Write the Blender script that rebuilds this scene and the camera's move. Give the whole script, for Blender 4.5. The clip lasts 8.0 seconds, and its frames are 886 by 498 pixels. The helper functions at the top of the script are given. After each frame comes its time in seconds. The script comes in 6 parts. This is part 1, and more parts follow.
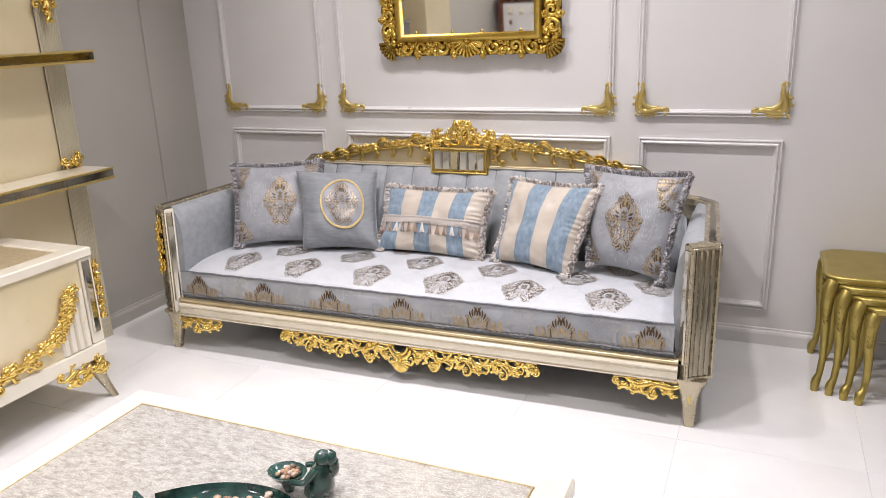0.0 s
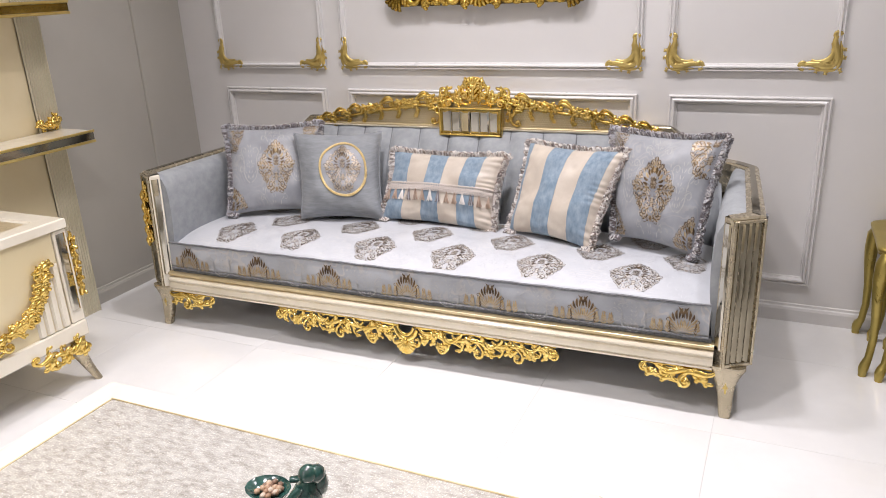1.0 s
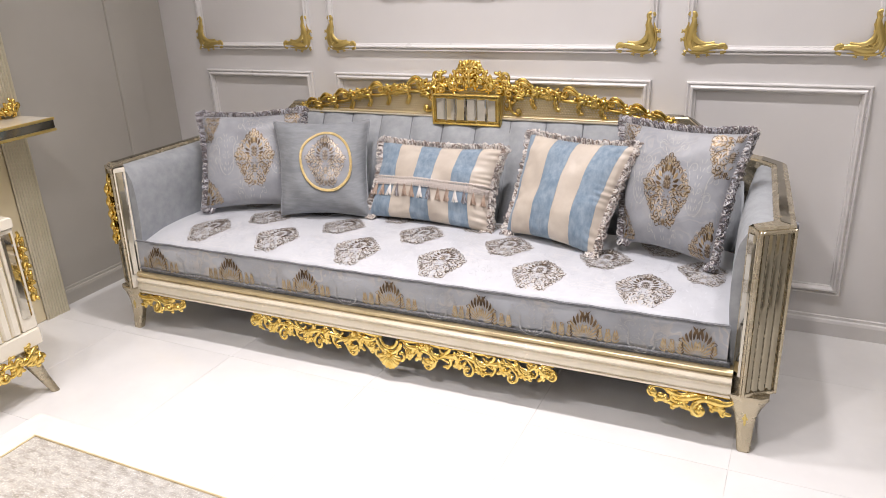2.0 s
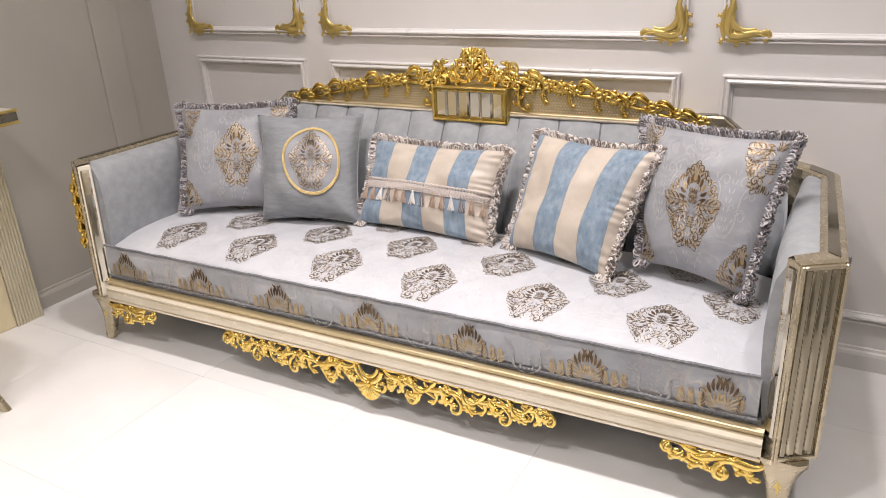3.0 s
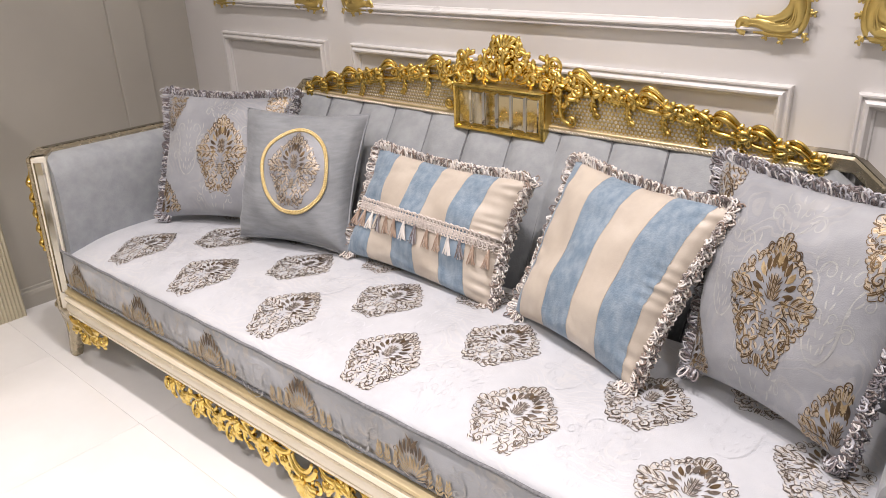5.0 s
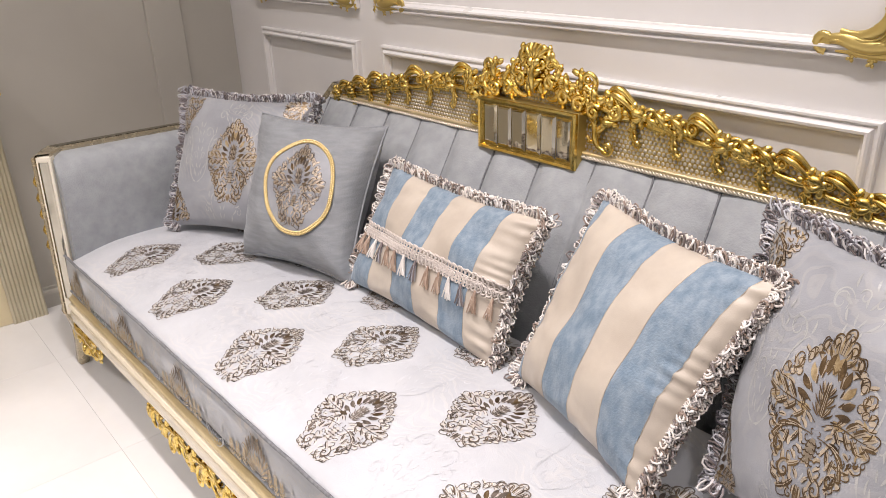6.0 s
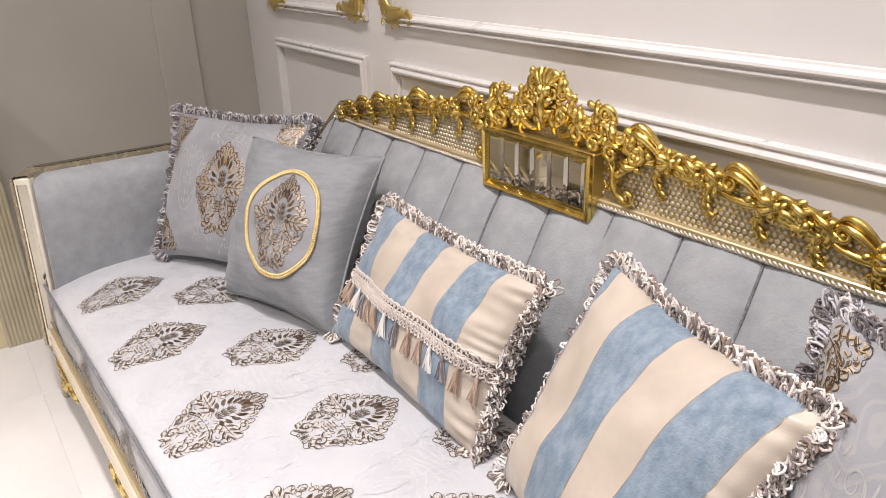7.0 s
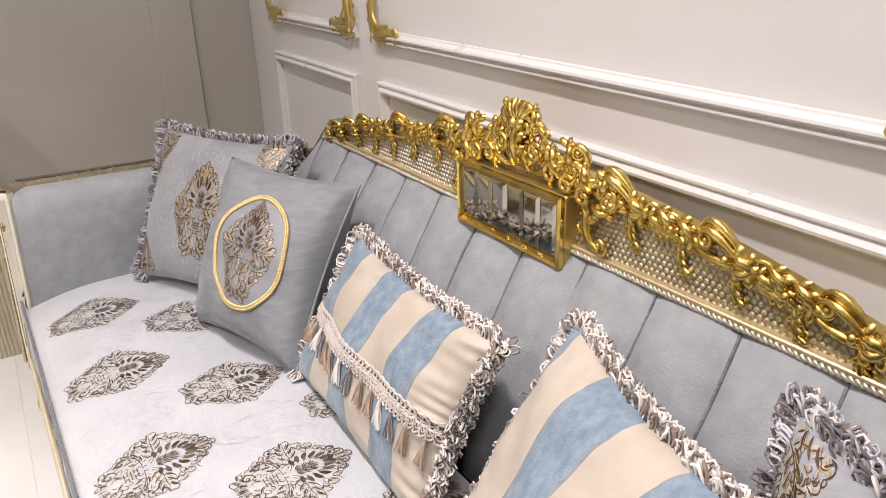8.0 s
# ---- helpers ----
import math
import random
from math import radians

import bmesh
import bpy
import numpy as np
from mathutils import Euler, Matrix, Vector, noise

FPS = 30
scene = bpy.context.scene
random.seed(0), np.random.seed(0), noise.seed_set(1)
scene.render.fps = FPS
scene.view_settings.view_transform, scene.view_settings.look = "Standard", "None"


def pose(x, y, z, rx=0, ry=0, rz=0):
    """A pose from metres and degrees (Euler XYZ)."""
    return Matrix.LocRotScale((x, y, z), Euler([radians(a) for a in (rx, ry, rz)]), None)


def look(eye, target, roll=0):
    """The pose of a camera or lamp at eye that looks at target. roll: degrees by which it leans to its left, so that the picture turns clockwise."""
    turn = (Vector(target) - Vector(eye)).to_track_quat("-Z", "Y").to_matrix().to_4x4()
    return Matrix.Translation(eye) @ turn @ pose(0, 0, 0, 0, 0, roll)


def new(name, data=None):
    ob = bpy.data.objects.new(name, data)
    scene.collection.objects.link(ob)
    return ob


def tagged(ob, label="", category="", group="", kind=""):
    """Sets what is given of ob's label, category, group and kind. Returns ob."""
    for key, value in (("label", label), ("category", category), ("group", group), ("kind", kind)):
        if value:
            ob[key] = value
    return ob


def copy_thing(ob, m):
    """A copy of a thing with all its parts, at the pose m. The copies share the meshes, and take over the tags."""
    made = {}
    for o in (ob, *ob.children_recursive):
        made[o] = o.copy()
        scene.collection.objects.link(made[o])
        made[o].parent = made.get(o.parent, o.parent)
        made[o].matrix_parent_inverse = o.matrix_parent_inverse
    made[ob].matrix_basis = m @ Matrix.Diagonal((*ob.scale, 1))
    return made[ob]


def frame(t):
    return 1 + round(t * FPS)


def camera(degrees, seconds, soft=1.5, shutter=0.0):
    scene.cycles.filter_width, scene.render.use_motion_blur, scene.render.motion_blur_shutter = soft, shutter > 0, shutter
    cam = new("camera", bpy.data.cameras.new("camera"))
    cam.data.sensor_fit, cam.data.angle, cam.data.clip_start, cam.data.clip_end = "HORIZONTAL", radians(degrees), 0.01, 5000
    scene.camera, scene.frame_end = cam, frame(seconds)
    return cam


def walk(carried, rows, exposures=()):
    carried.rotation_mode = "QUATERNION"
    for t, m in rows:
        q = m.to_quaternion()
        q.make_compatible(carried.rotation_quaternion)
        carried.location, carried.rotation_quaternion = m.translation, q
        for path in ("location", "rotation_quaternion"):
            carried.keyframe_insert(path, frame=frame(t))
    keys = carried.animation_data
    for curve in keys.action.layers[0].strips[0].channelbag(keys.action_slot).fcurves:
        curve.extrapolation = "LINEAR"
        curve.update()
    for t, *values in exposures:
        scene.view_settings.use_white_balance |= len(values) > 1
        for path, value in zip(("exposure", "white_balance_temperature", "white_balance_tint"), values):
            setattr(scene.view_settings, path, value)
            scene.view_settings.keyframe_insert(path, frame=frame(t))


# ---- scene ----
cam = camera(61.5, 8.0, soft=0.62)
PATH = [
    (0, (0.195, 0.034, 1.461), (-0.577, 1.784, 0.879), -2.2),
    (0.5, (0.142, 0.156, 1.425), (-0.644, 1.883, 0.794), -2.3),
    (1, (0.093, 0.297, 1.412), (-0.7, 2.003, 0.733), -2.6),
    (1.5, (0.059, 0.446, 1.404), (-0.742, 2.135, 0.693), -2.6),
    (3, (0.056, 1.002, 1.357), (-0.869, 2.602, 0.593), -2.9),
    (3.5, (0.054, 1.216, 1.333), (-0.944, 2.764, 0.555), -2.8),
    (4, (0.048, 1.429, 1.312), (-1.032, 2.917, 0.524), -2.8),
    (4.5, (0.041, 1.616, 1.287), (-1.11, 3.047, 0.494), -2.7),
    (6, (-0.014, 2.146, 1.249), (-1.424, 3.32, 0.453), -1.9),
    (6.5, (-0.087, 2.305, 1.239), (-1.562, 3.396, 0.443), -2.1),
    (7, (-0.135, 2.433, 1.245), (-1.65, 3.476, 0.459), -2.1),
    (7.5, (-0.159, 2.533, 1.251), (-1.705, 3.534, 0.471), -1.8),
    (8, (-0.161, 2.622, 1.263), (-1.74, 3.575, 0.489), -1.6),
]
walk(cam, [(t, look(eye, target, roll)) for t, eye, target, roll in PATH],
     exposures=[(0, 0.06, 6330, 11.5), (1.5, 0.06, 6380, 11.5), (3, 0.06, 6680, 12), (8, 0.11, 6700, 12.5)])

# ---- light ----
world = bpy.data.worlds.new("world")
world.use_nodes = True
scene.world = world
world.node_tree.nodes["Background"].inputs[0].default_value = (1.0, 0.96, 0.92, 1)
world.node_tree.nodes["Background"].inputs[1].default_value = 0.006


def disc_lamp(x, y, z, watts, size, colour=(1.0, 0.945, 0.945), spread=150):
    d = bpy.data.lights.new("downlight", "AREA")
    d.shape, d.size, d.energy, d.color, d.spread = "DISK", size, watts, colour, radians(spread)
    o = new("downlight", d)
    o.location = (x, y, z)
    return o


CEIL = 2.9
for lx, watts in ((-1.85, 3), (-1.20, 15), (-0.50, 12), (0.45, 8)):
    disc_lamp(lx, 2.52, CEIL - 0.03, watts, 0.14, spread=125)
for lx, watts in ((-1.75, 8), (-0.9, 17), (0.9, 4)):
    disc_lamp(lx, 1.1, CEIL - 0.03, watts, 0.16, spread=120)
# added fill lights, unseen, to brighten the rear room in the mirror
for lx, ly, watts in ((1.0, -1.6, 9), (-2.1, -0.7, 26), (-1.9, -2.4, 22)):
    disc_lamp(lx, ly, CEIL - 0.03, watts, 0.4, spread=140)


# ---- materials ----
def nodes_of(name):
    m = bpy.data.materials.new(name)
    m.use_nodes = True
    nt = m.node_tree
    return m, nt, nt.nodes["Principled BSDF"]


def link(nt, a, b):
    nt.links.new(a, b)


def add_noise(nt, scale, detail=4.0, rough=0.55, stretch=(1, 1, 1)):
    tc = nt.nodes.new("ShaderNodeTexCoord")
    mp = nt.nodes.new("ShaderNodeMapping")
    mp.inputs["Scale"].default_value = stretch
    n = nt.nodes.new("ShaderNodeTexNoise")
    n.inputs["Scale"].default_value = scale
    n.inputs["Detail"].default_value = detail
    n.inputs["Roughness"].default_value = rough
    link(nt, tc.outputs["Object"], mp.inputs["Vector"])
    link(nt, mp.outputs["Vector"], n.inputs["Vector"])
    return n


def ramp(nt, src, stops):
    r = nt.nodes.new("ShaderNodeValToRGB")
    e = r.color_ramp.elements
    while len(e) < len(stops):
        e.new(0.5)
    for el, (p, c) in zip(e, stops):
        el.position, el.color = p, (*c, 1) if len(c) == 3 else c
    link(nt, src, r.inputs["Fac"])
    return r


def bump(nt, bsdf, src, strength, dist):
    b = nt.nodes.new("ShaderNodeBump")
    b.inputs["Strength"].default_value = strength
    b.inputs["Distance"].default_value = dist
    link(nt, src, b.inputs["Height"])
    if bsdf.inputs["Normal"].links:
        link(nt, bsdf.inputs["Normal"].links[0].from_socket, b.inputs["Normal"])
    link(nt, b.outputs["Normal"], bsdf.inputs["Normal"])


def mat(name, dark, light, scale=8.0, rough=0.5, metal=0.0, grain=0.0, grain_scale=300.0, sheen=0.0, coat=0.0, rough_var=0.08, stretch=(1, 1, 1), lo=0.35, hi=0.65):
    m, nt, b = nodes_of(name)
    n = add_noise(nt, scale, 5, 0.6, stretch)
    r = ramp(nt, n.outputs["Fac"], [(lo, dark), (hi, light)])
    link(nt, r.outputs["Color"], b.inputs["Base Color"])
    b.inputs["Metallic"].default_value = metal
    n2 = add_noise(nt, scale * 4, 3)
    rr = nt.nodes.new("ShaderNodeMapRange")
    rr.inputs["To Min"].default_value, rr.inputs["To Max"].default_value = max(0.02, rough - rough_var), rough + rough_var
    link(nt, n2.outputs["Fac"], rr.inputs["Value"])
    link(nt, rr.outputs["Result"], b.inputs["Roughness"])
    if sheen:
        b.inputs["Sheen Weight"].default_value = sheen
        b.inputs["Sheen Roughness"].default_value = 0.35
        b.inputs["Sheen Tint"].default_value = (0.9, 0.94, 1.0, 1)
    if coat:
        b.inputs["Coat Weight"].default_value = coat
        b.inputs["Coat Roughness"].default_value = 0.08
    if grain:
        g = add_noise(nt, grain_scale, 2)
        bump(nt, b, g.outputs["Fac"], grain, 0.002)
    return m


def island_mat(name, colours, rough=0.6, metal=0.0, sheen=0.0):
    m, nt, b = nodes_of(name)
    g = nt.nodes.new("ShaderNodeNewGeometry")
    k = len(colours)
    r = ramp(nt, g.outputs["Random Per Island"], [(i / k, c) for i, c in enumerate(colours)])
    r.color_ramp.interpolation = "CONSTANT"
    link(nt, r.outputs["Color"], b.inputs["Base Color"])
    b.inputs["Roughness"].default_value, b.inputs["Metallic"].default_value = rough, metal
    b.inputs["Sheen Weight"].default_value = sheen
    return m


def brocade(name, dark, light, swirl, amount=0.3):
    """Woven ground with soft tone-on-tone scrolls in low relief."""
    m, nt, b = nodes_of(name)
    warp = add_noise(nt, 7, 2)
    tc = nt.nodes.new("ShaderNodeTexCoord")
    mix = nt.nodes.new("ShaderNodeVectorMath")
    mix.operation = "MULTIPLY_ADD"
    link(nt, warp.outputs["Color"], mix.inputs[0])
    mix.inputs[1].default_value = (0.22, 0.22, 0.22)
    link(nt, tc.outputs["Object"], mix.inputs[2])
    w = nt.nodes.new("ShaderNodeTexWave")
    w.wave_type = "RINGS"
    w.inputs["Scale"].default_value, w.inputs["Distortion"].default_value = 16, 5
    w.inputs["Detail"].default_value, w.inputs["Detail Scale"].default_value = 2.5, 1.6
    link(nt, mix.outputs["Vector"], w.inputs["Vector"])
    big = add_noise(nt, 4.5, 5, 0.65)
    base = ramp(nt, big.outputs["Fac"], [(0.32, dark), (0.68, light)])
    mask = ramp(nt, w.outputs["Fac"], [(0.62, (0, 0, 0)), (0.86, (1, 1, 1))])
    patch = ramp(nt, add_noise(nt, 6, 2).outputs["Fac"], [(0.45, (0, 0, 0)), (0.6, (1, 1, 1))])
    mul = nt.nodes.new("ShaderNodeMath")
    mul.operation = "MULTIPLY"
    link(nt, mask.outputs["Color"], mul.inputs[0])
    link(nt, patch.outputs["Color"], mul.inputs[1])
    fac = nt.nodes.new("ShaderNodeMath")
    fac.operation = "MULTIPLY"
    fac.inputs[1].default_value = amount
    link(nt, mul.outputs["Value"], fac.inputs[0])
    mc = nt.nodes.new("ShaderNodeMix")
    mc.data_type = "RGBA"
    link(nt, fac.outputs["Value"], mc.inputs["Factor"])
    link(nt, base.outputs["Color"], mc.inputs["A"])
    mc.inputs["B"].default_value = (*swirl, 1)
    link(nt, mc.outputs["Result"], b.inputs["Base Color"])
    b.inputs["Roughness"].default_value = 0.5
    b.inputs["Sheen Weight"].default_value = 0.25
    bump(nt, b, mul.outputs["Value"], 0.12, 0.002)
    bump(nt, b, add_noise(nt, 420, 2).outputs["Fac"], 0.35, 0.001)
    return m


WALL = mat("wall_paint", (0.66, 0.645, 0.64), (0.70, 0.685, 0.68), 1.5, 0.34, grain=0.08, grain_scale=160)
# wall paint made warmer and darker: the side walls' weaker light is in the colour
WALL_SIDE_DIM = mat("side_wall_paint_dimmed", (0.42, 0.40, 0.36), (0.455, 0.435, 0.39), 1.5, 0.4, grain=0.08, grain_scale=160)
TRIM = mat("white_trim_paint", (0.675, 0.66, 0.655), (0.71, 0.695, 0.69), 3, 0.3)
CEILING = mat("ceiling_paint", (0.78, 0.77, 0.75), (0.82, 0.81, 0.79), 2, 0.7)
TILE = mat("white_floor_tile", (0.74, 0.735, 0.73), (0.82, 0.815, 0.81), 2.2, 0.16, rough_var=0.05, coat=0.2)
GROUT = mat("tile_joint", (0.66, 0.65, 0.64), (0.72, 0.71, 0.70), 30, 0.8)
GOLD = mat("polished_gold_leaf", (0.70, 0.48, 0.11), (0.92, 0.70, 0.24), 45, 0.22, 1.0, grain=0.12, grain_scale=220, rough_var=0.07)
GOLD_SATIN = mat("satin_gold_paint", (0.60, 0.45, 0.15), (0.68, 0.53, 0.20), 14, 0.34, 0.85, grain=0.1, grain_scale=250)
GOLD_OLD = mat("antique_gold_leaf", (0.46, 0.30, 0.055), (0.84, 0.60, 0.14), 55, 0.24, 1.0, grain=0.2, grain_scale=150)
# near-black gold: shade between the carvings, painted as a colour
GOLD_SHADE = mat("gilding_recess_shade", (0.055, 0.035, 0.012), (0.16, 0.105, 0.03), 40, 0.5, 0.6)
GOLD_INNER = mat("burnished_gold_moulding", (0.50, 0.33, 0.06), (0.60, 0.42, 0.10), 12, 0.3, 0.9)
CHAMP = mat("champagne_metal_paint", (0.44, 0.38, 0.27), (0.54, 0.475, 0.35), 10, 0.26, 0.8, grain=0.05)
IVORY = mat("ivory_lacquer", (0.76, 0.70, 0.58), (0.82, 0.77, 0.66), 6, 0.22, 0.0, coat=0.5)
CREAM = mat("cream_lacquer", (0.70, 0.60, 0.38), (0.76, 0.66, 0.45), 3, 0.32, 0.1, coat=0.2)
MIRROR = mat("mirror_glass", (0.80, 0.79, 0.76), (0.84, 0.83, 0.80), 2, 0.03, 1.0, rough_var=0.01)
# bronze mirror, its tint deepened to stand in for a dark room's reflection
BRONZE_MIRROR = mat("bronze_mirror_dim_reflection", (0.28, 0.25, 0.185), (0.34, 0.31, 0.235), 3, 0.07, 1.0, rough_var=0.02)
VELVET = mat("grey_blue_velvet", (0.275, 0.29, 0.308), (0.335, 0.352, 0.37), 26, 0.7, sheen=0.12, grain=0.5, grain_scale=240)
VELVET_PILLOW = mat("grey_velvet", (0.205, 0.218, 0.234), (0.262, 0.276, 0.296), 34, 0.7, sheen=0.25, grain=0.5, grain_scale=260, stretch=(0.5, 0.5, 2.5))
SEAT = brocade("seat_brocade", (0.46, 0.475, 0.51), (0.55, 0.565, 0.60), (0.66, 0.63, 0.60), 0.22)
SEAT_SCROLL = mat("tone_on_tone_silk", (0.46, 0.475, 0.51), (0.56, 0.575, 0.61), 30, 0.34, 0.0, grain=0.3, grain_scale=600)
# the seat's brocade darkened: the upright front's shade is put into its colour
BAND_SHADED = brocade("band_brocade_shaded", (0.30, 0.315, 0.345), (0.39, 0.405, 0.435), (0.50, 0.46, 0.41), 0.55)
DAMASK = brocade("pillow_brocade", (0.225, 0.235, 0.262), (0.34, 0.35, 0.375), (0.46, 0.43, 0.40), 0.2)
BLUE = mat("blue_chenille_stripe", (0.15, 0.215, 0.285), (0.25, 0.315, 0.385), 60, 0.75, sheen=0.4, grain=0.6, grain_scale=260, stretch=(1, 1, 0.4))
SAND = mat("cream_satin_stripe", (0.46, 0.40, 0.34), (0.55, 0.49, 0.42), 10, 0.42, sheen=0.2, grain=0.15, grain_scale=500)
# grey of the piping; also paints the shade in the seat gap and back folds
CORD_AND_SHADE = mat("piping_cord_and_shade", (0.11, 0.115, 0.125), (0.22, 0.225, 0.24), 160, 0.7, sheen=0.3)
ROPE = mat("silver_rope_braid", (0.55, 0.48, 0.36), (0.75, 0.70, 0.60), 200, 0.35, 0.6)
FRINGE = island_mat("ruched_fringe_yarn", [(0.74, 0.69, 0.65), (0.24, 0.175, 0.14), (0.46, 0.43, 0.42), (0.70, 0.63, 0.58), (0.17, 0.14, 0.135), (0.78, 0.75, 0.73)], 0.5, 0.0, 0.3)
FRINGE_GREY = island_mat("ruched_fringe_grey", [(0.52, 0.52, 0.56), (0.15, 0.12, 0.115), (0.36, 0.36, 0.40), (0.20, 0.17, 0.175), (0.60, 0.57, 0.56), (0.11, 0.10, 0.115)], 0.5, 0.0, 0.3)
THREAD_DARK = mat("dark_bronze_thread", (0.065, 0.052, 0.045), (0.22, 0.18, 0.15), 60, 0.36, 0.35, grain=0.3, grain_scale=600)
THREAD_GOLD = mat("gold_thread", (0.42, 0.27, 0.10), (0.60, 0.42, 0.19), 50, 0.36, 0.6, grain=0.3, grain_scale=600)
THREAD_SILVER = mat("silver_thread", (0.52, 0.49, 0.46), (0.66, 0.63, 0.60), 60, 0.4, 0.1, grain=0.3, grain_scale=600)
THREAD_TAN = mat("tan_silk_thread", (0.40, 0.33, 0.25), (0.56, 0.48, 0.38), 50, 0.38, 0.4, grain=0.3, grain_scale=600)
THREAD_FAN = mat("muted_gold_thread", (0.30, 0.215, 0.11), (0.52, 0.41, 0.25), 70, 0.36, 0.45, grain=0.3, grain_scale=600)
THREAD_PALE = mat("pale_silk_thread", (0.345, 0.35, 0.36), (0.43, 0.43, 0.425), 40, 0.35, 0.1, grain=0.3, grain_scale=600)
THREAD_MIX = mat("bronze_thread", (0.065, 0.043, 0.028), (0.20, 0.135, 0.07), 30, 0.36, 0.6, grain=0.3, grain_scale=600)
RAIL = mat("ivory_gold_rail_lacquer", (0.72, 0.65, 0.51), (0.80, 0.73, 0.60), 8, 0.24, 0.1, coat=0.4)
PILASTER = mat("champagne_fluted_paint", (0.55, 0.50, 0.37), (0.63, 0.58, 0.45), 5, 0.35, 0.3)
RAIL_GOLD = mat("dull_gold_rail_paint", (0.58, 0.47, 0.27), (0.68, 0.57, 0.36), 8, 0.4, 0.55)
# mirror tinted down: the reflection of a darker, yellowish room is in the colour
PLAQUE_MIRROR = mat("mirror_glass_dim_reflection", (0.52, 0.49, 0.42), (0.58, 0.55, 0.47), 3, 0.04, 1.0, rough_var=0.01)
BRAID_GOLD = mat("gold_braid", (0.62, 0.47, 0.20), (0.78, 0.63, 0.34), 200, 0.38, 0.5)
TASSEL_WHITE = mat("white_silk_tassel", (0.68, 0.64, 0.60), (0.82, 0.79, 0.76), 120, 0.4, sheen=0.4, stretch=(1, 1, 0.1))
LACE = mat("beige_crochet_yarn", (0.48, 0.42, 0.385), (0.66, 0.60, 0.56), 180, 0.6, sheen=0.3)
TASSEL_BROWN = mat("brown_silk_tassel", (0.28, 0.19, 0.14), (0.50, 0.38, 0.30), 120, 0.4, sheen=0.4, stretch=(1, 1, 0.1))
STONE = mat("veined_champagne_stone", (0.40, 0.375, 0.335), (0.70, 0.68, 0.64), 55, 0.26, 0.35, coat=0.3, stretch=(0.8, 1.7, 1), lo=0.30, hi=0.62, grain=0.7, grain_scale=90)
TAN_INLAY = mat("tan_veneer", (0.40, 0.32, 0.19), (0.50, 0.41, 0.26), 20, 0.3, 0.1, stretch=(1, 4, 1))
NEST_GOLD = mat("olive_gold_paint", (0.40, 0.31, 0.085), (0.47, 0.37, 0.11), 14, 0.36, 0.8, grain=0.1, grain_scale=250)
GREEN = mat("dark_green_glaze", (0.008, 0.028, 0.025), (0.025, 0.085, 0.07), 25, 0.12, coat=0.8)
PEBBLE = island_mat("brown_pebbles", [(0.30, 0.18, 0.11), (0.45, 0.30, 0.20), (0.20, 0.12, 0.08), (0.52, 0.42, 0.33)], 0.35)
WOOD = mat("red_brown_wood", (0.09, 0.025, 0.012), (0.17, 0.05, 0.025), 18, 0.25, coat=0.5, stretch=(1, 1, 6))
GREY_UNIT = mat("grey_metal_unit", (0.20, 0.20, 0.20), (0.26, 0.26, 0.25), 5, 0.4)


